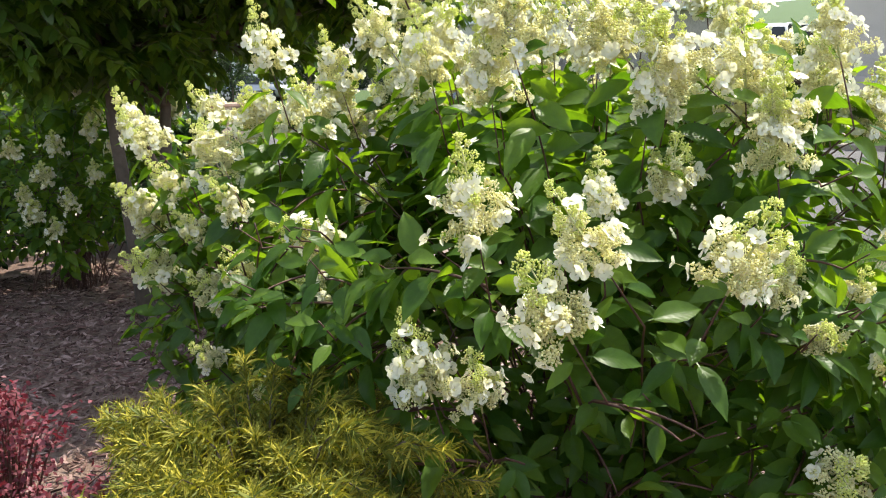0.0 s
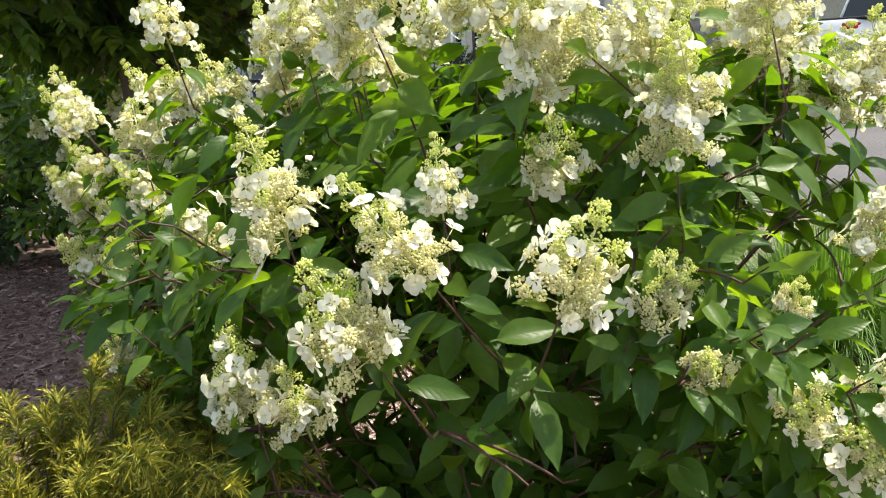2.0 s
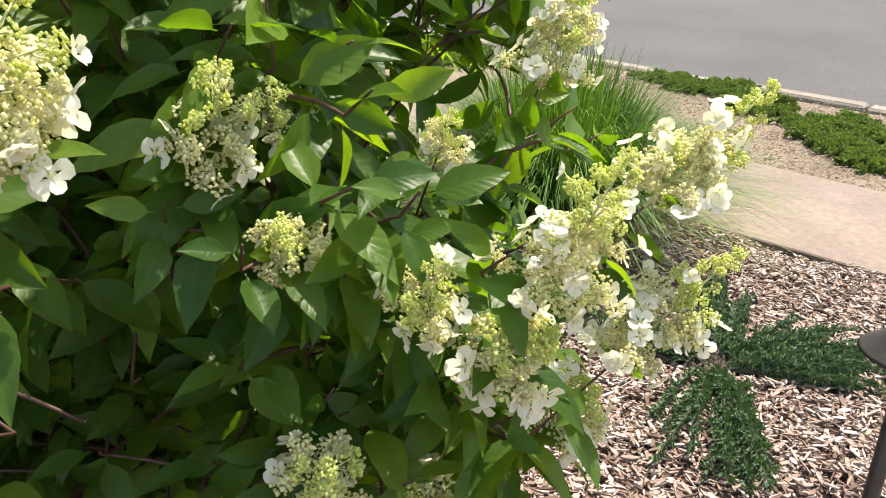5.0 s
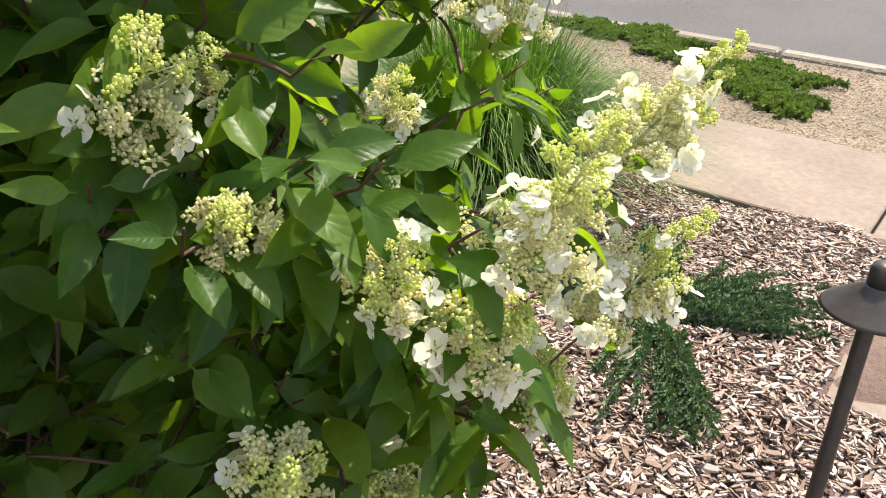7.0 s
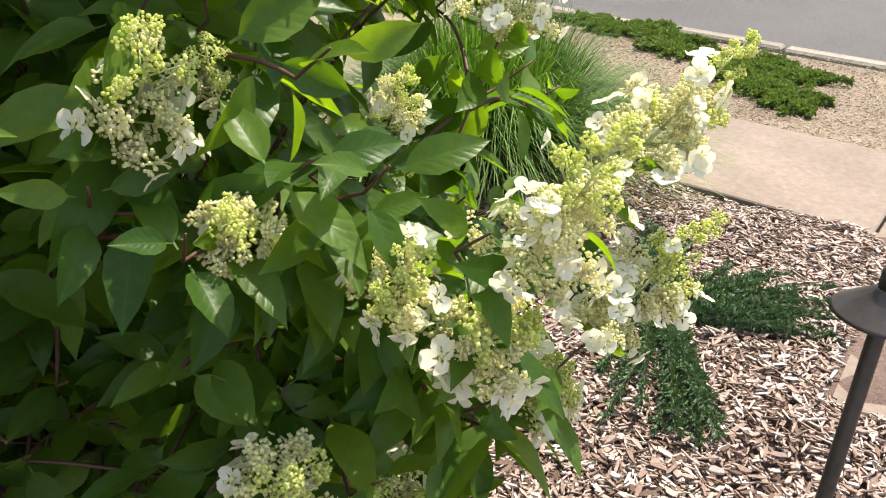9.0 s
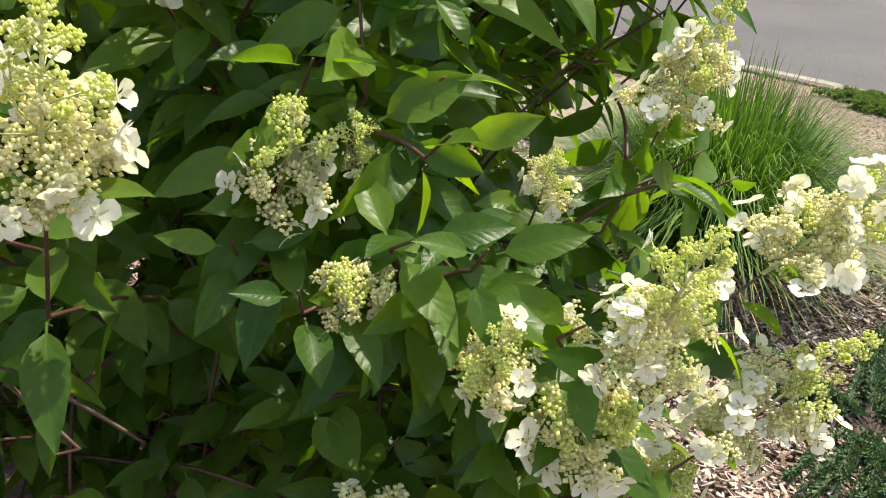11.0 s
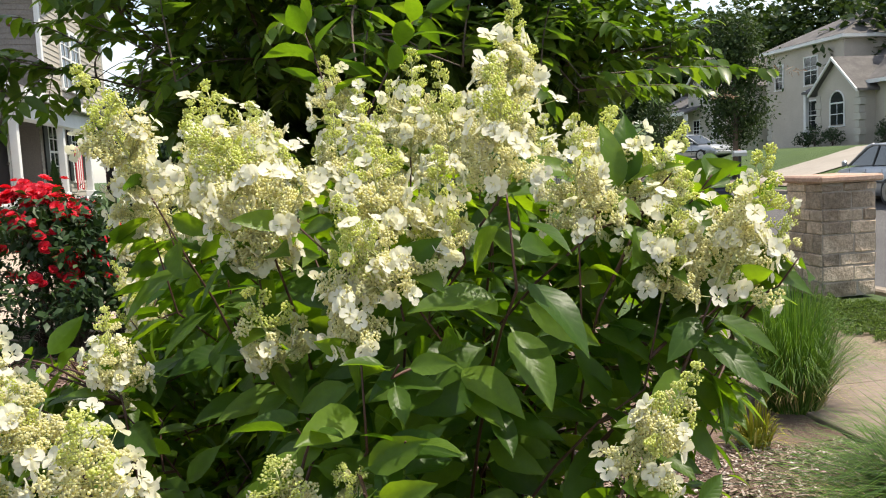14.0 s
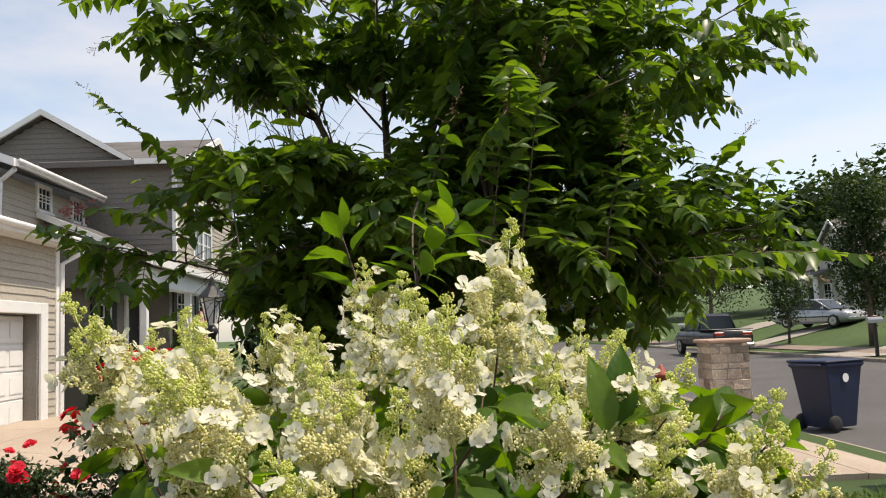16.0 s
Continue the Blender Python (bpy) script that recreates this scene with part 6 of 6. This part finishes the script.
    for y in axles:
        for s in (-1, 1):
            at = Matrix.Translation((s * (W - 0.09), y, R)) @ Matrix.Rotation(radians(90 * s), 4, "Y")
            wheel = part("wheel", lathe([(R * 0.66, -0.1), (R * 0.95, -0.1), (R, -0.06), (R, 0.06), (R * 0.95, 0.1), (R * 0.66, 0.1)], 20), RUBBER, car, "", True, at)
            part("rim", lathe([(R * 0.2, 0.09), (R * 0.64, 0.08), (R * 0.66, 0.105), (R * 0.6, 0.108), (R * 0.2, 0.10)], 16), CHROME, wheel, "", True)
    return car


vehicle("sedan", "silver four-door sedan parked at the far kerb", street(16.9, 18.0, rise(16.9, 18.0) - 0.1, -16), SILVER)
vehicle("pickup_truck", "dark pickup truck parked along the street", street(16.4, 38.5, rise(16.4, 38.5) - 0.1, 0), DARK_CAR, True)
vehicle("sedan", "pale blue-grey sedan standing on a drive", street(23.5, 42.4, rise(23.5, 42.4), 205), SILVER)

vehicle("utility_vehicle", "white sport utility vehicle parked on a drive", street(24.2, 12.8, rise(24.2, 12.8), -90), WHITE, True)

# ---- street furniture ----


def wheeled_bin(label, m):
    b = thing("wheeled_bin", label, "bin", m)
    bm = bmesh.new()
    rings = []
    for z, w, d in ((0.06, 0.26, 0.28), (0.5, 0.30, 0.33), (0.98, 0.34, 0.40), (1.0, 0.37, 0.43), (1.05, 0.37, 0.43)):
        rings.append([bm.verts.new(p) for p in ((-w, -d, z), (w, -d, z), (w, d, z), (-w, d, z))])
    for a, c in zip(rings, rings[1:]):
        for k in range(4):
            bm.faces.new((a[k], a[(k + 1) % 4], c[(k + 1) % 4], c[k]))
    bm.faces.new(rings[0][::-1])
    bm.faces.new(rings[-1])
    bmesh.ops.bevel(bm, geom=list(bm.edges), offset=0.015, segments=1, affect="EDGES")
    part("body", bm, NAVY, b)
    lid = part("lid", block(-0.38, 0.38, -0.45, 0.46, 1.055, 1.10, 0.02), NAVY, b)
    part("handle", block(-0.3, 0.3, 0.46, 0.52, 1.0, 1.05, 0.02), NAVY, lid)
    for s in (-1, 1):
        at = Matrix.Translation((s * 0.31, 0.27, 0.13)) @ Matrix.Rotation(radians(90), 4, "Y")
        part("wheel", lathe([(0.05, -0.03), (0.12, -0.03), (0.13, 0), (0.12, 0.03), (0.05, 0.03)], 16), RUBBER, b, "", True, at)
    hang("badge", mesh_of("badge", [(0.345, 0.0 + 0.07 * math.cos(6.283 * k / 16), 0.82 + 0.07 * math.sin(6.283 * k / 16)) for k in range(16)], [tuple(range(16))], WHITE), b, "round white badge",
         pose(0.0, 0, 0, 0, 0, 180))
    return b


wheeled_bin("navy blue wheeled bin with a round white badge", street(9.1, 12.95, rise(9.1, 12.95) - 0.1, 115))
wheeled_bin("navy blue wheeled bin standing at the far kerb", street(15.9, 14.55, rise(15.9, 14.55) - 0.1, 200))
wheeled_bin("navy blue wheeled bin behind another at the far kerb", street(16.5, 14.35, rise(16.5, 14.35) - 0.1, 200))


def stone_pier(label, m, wide, high, seed):
    """Pier of rough ashlar courses under an overhanging cap."""
    r = np.random.default_rng(seed)
    p = thing("stone_pier", label, "pillar", m, "stone piers at the drive")
    part("core", block(-wide / 2 + 0.003, wide / 2 - 0.003, -wide / 2 + 0.003, wide / 2 - 0.003, 0, high), MORTAR, p)
    z = 0.0
    while z < high - 0.02:
        h = min(high - z, r.uniform(0.11, 0.21))
        if high - z - h < 0.06:
            h = high - z
        for face in range(4):
            a = -wide / 2
            while a < wide / 2 - 0.02:
                l = r.uniform(0.16, 0.42)
                if wide / 2 - a - l < 0.1:
                    l = wide / 2 - a
                d = r.uniform(0.0, 0.018)
                bm = block(a + 0.004, a + l - 0.004, -wide / 2 - d, -wide / 2 + 0.08, z + 0.004, z + h - 0.004, 0.012)
                for v in bm.verts:
                    v.co.y += r.normal(0, 0.005)
                part("stone", bm, STONE, p, "", False, Matrix.Rotation(1.5708 * face, 4, "Z"))
                a += l
        z += h
    c = wide / 2 + 0.06
    part("cap", block(-c, c, -c, c, high, high + 0.075, 0.02), CAPSTONE, p, "reddish flat cap stone")


stone_pier("stout rough-stone pier with a reddish cap", street(8.0, 7.85, 0, 0), 0.62, 1.2, 1)
stone_pier("rough-stone pier beyond the drive", street(8.75, 16.45, 0, 0), 0.76, 1.25, 2)


def lamp_post():
    p = thing("lamp_post", "black garden lamp post with a frosted lantern", "lamp", street(0.56, 8.4, rise(0.56, 8.4)))
    part("post", lathe([(0.09, 0), (0.085, 0.2), (0.045, 0.24), (0.04, 1.75), (0.06, 1.78), (0.06, 1.82), (0.03, 1.86)], 12), BLACK, p, "", True)
    lan = part("lantern", lathe([(0.055, 1.88), (0.115, 2.12), (0.115, 2.14), (0.05, 1.9)], 6), FROST, p, "frosted lantern glass")
    part("roof", lathe([(0.15, 2.14), (0.13, 2.17), (0.04, 2.26), (0.02, 2.33), (0.008, 2.36)], 8), BLACK, lan)
    for k in range(6):
        a = 6.283 * k / 6
        hang("rib", mesh_of("rib", *tube_arrays([(0.057 * math.cos(a), 0.057 * math.sin(a), 1.88), (0.118 * math.cos(a), 0.118 * math.sin(a), 2.14)], [0.008, 0.008], 4), BLACK), lan)


lamp_post()


def path_light(x, y):
    p = thing("path_light", "bronze garden path light with a wide conical hat", "lamp", pose(x, y, 0))
    part("stem", lathe([(0.016, 0), (0.0125, 0.02), (0.0125, 0.742), (0.009, 0.752)], 14), BRONZE, p, "", True)
    part("hat", lathe([(0.009, 0.754), (0.070, 0.742), (0.073, 0.744), (0.069, 0.749), (0.022, 0.783), (0.021, 0.786)], 28), BRONZE, p, "", True)
    part("finial", lathe([(0.0185, 0.785), (0.0185, 0.812), (0.0155, 0.819), (0.006, 0.822)], 16), BRONZE, p, "", True)


path_light(1.93, 2.345)


def hydrant():
    p = thing("fire_hydrant", "weathered red fire hydrant by the kerb", "hydrant", street(8.0, 18.2))
    part("barrel", lathe([(0.16, 0), (0.16, 0.05), (0.11, 0.06), (0.11, 0.5), (0.15, 0.52), (0.15, 0.57), (0.12, 0.6), (0.1, 0.68), (0.04, 0.74), (0.03, 0.79)], 16), HYDRANT_RED, p, "", True)
    for a in (0, 90, 180):
        part("nozzle", lathe([(0.05, 0), (0.05, 0.08), (0.06, 0.085), (0.06, 0.12), (0.02, 0.14)], 10), HYDRANT_RED, p, "", True, Matrix.Translation((0, 0, 0.42)) @ Matrix.Rotation(radians(a), 4, "Z") @ Matrix.Translation((0.1, 0, 0)) @ Matrix.Rotation(radians(90), 4, "Y"))


hydrant()


def mailbox(w, s, turn):
    p = thing("mailbox", "grey roadside mailbox on a dark post", "mailbox", street(w, s, rise(w, s), turn))
    part("post", block(-0.05, 0.05, -0.05, 0.05, 0, 1.1, 0.01), BLACK, p)
    bm = bmesh.new()
    pts = [(-0.09, 1.1), (0.09, 1.1), (0.09, 1.22), (0.065, 1.28), (0, 1.305), (-0.065, 1.28), (-0.09, 1.22)]
    a = [bm.verts.new((x, -0.25, z)) for x, z in pts]
    b = [bm.verts.new((x, 0.25, z)) for x, z in pts]
    for k in range(7):
        bm.faces.new((a[k], a[(k + 1) % 7], b[(k + 1) % 7], b[k]))
    bm.faces.new(a[::-1])
    bm.faces.new(b)
    box = part("box", bm, SILVER, p)
    part("flag", block(0.095, 0.105, -0.1, 0.0, 1.2, 1.34, 0.003), RED_LENS, box)


mailbox(18.0, 7.3, 90)
mailbox(18.1, 27.6, 90)
mailbox(18.1, 47.9, 90)


def utility_box(w, s, label, x, y, z):
    p = thing("utility_box", label, "utility box", street(w, s, rise(w, s)))
    part("cabinet", block(-x / 2, x / 2, -y / 2, y / 2, 0, z, 0.03), surface("utility_green", (0.06, 0.075, 0.06), (0.09, 0.1, 0.085), 3, 40, 0.6, 0.1, 0.001), p)
    part("lid", block(-x / 2 - 0.03, x / 2 + 0.03, -y / 2 - 0.03, y / 2 + 0.03, z, z + 0.06, 0.02), BLACK, p)


utility_box(20.7, 17.0, "dark green utility cabinet on the lawn", 0.5, 0.5, 0.8)
utility_box(20.9, 16.3, "weathered green utility cabinet beside another one", 0.55, 0.55, 0.72)
utility_box(20.3, 17.6, "low green utility box on the lawn", 0.7, 0.9, 0.3)


def garden_lamp(w, s):
    p = thing("lamp_post", "black lamp post on the lawn across the street", "lamp", street(w, s, rise(w, s)))
    part("post", lathe([(0.08, 0), (0.045, 0.2), (0.04, 1.9), (0.05, 1.95)], 10), BLACK, p, "", True)
    part("lantern", lathe([(0.06, 1.95), (0.12, 2.2), (0.12, 2.21)], 8), FROST, p)
    part("roof", lathe([(0.16, 2.21), (0.15, 2.24), (0.05, 2.34), (0.02, 2.42)], 8), BLACK, p)


garden_lamp(28.5, 30.1)
# spray-paint marks on the street edge
mark = new("paint_mark", mesh_of("paint_mark", [(8.75, 5.4, -0.088), (8.82, 5.4, -0.088), (8.83, 5.75, -0.088), (8.76, 5.75, -0.088)], [(0, 1, 2, 3)], BLUE_MARK))
mark.matrix_world = ALONG.copy()
tagged(mark, "pale blue utility paint stroke on asphalt", "marking", "", "structure")


def cone_shrub(w, s, h, r, seed):
    rr = np.random.default_rng(seed)
    p = thing("conical_evergreen", "small dark conical evergreen by the porch", "shrub", street(w, s, rise(w, s)))
    hp = Heap()
    for _ in range(1500):
        t = rr.uniform(0, 1) ** 1.4
        a = rr.uniform(0, 6.283)
        k = r * (1 - t) * rr.uniform(0.75, 1.1)
        q = np.array((k * math.cos(a), k * math.sin(a), 0.05 + h * t))
        b = np.array(basis(Vector((math.cos(a) * 0.5, math.sin(a) * 0.5, 1)), Vector((math.cos(a), math.sin(a), 0.2))))
        hp.add((np.array([(-0.5, 0, 0), (0, -0.5, 0), (0.5, 0, 0.1), (0, 1.2, 0)]) * 0.07) @ b.T + q, [(0, 1, 2, 3)])
    hang("trunk", mesh_of("trunk", *tube_arrays([(0, 0, 0), (0, 0, h * 0.8)], [0.05, 0.01], 6), BARK), p)
    f = hang("foliage", hp.mesh("foliage", HEDGE_LEAF), p)
    f["kind"] = "stuff"


cone_shrub(-3.4, 16.6, 1.9, 0.4, 401)
cone_shrub(-2.6, 18.6, 1.6, 0.4, 402)
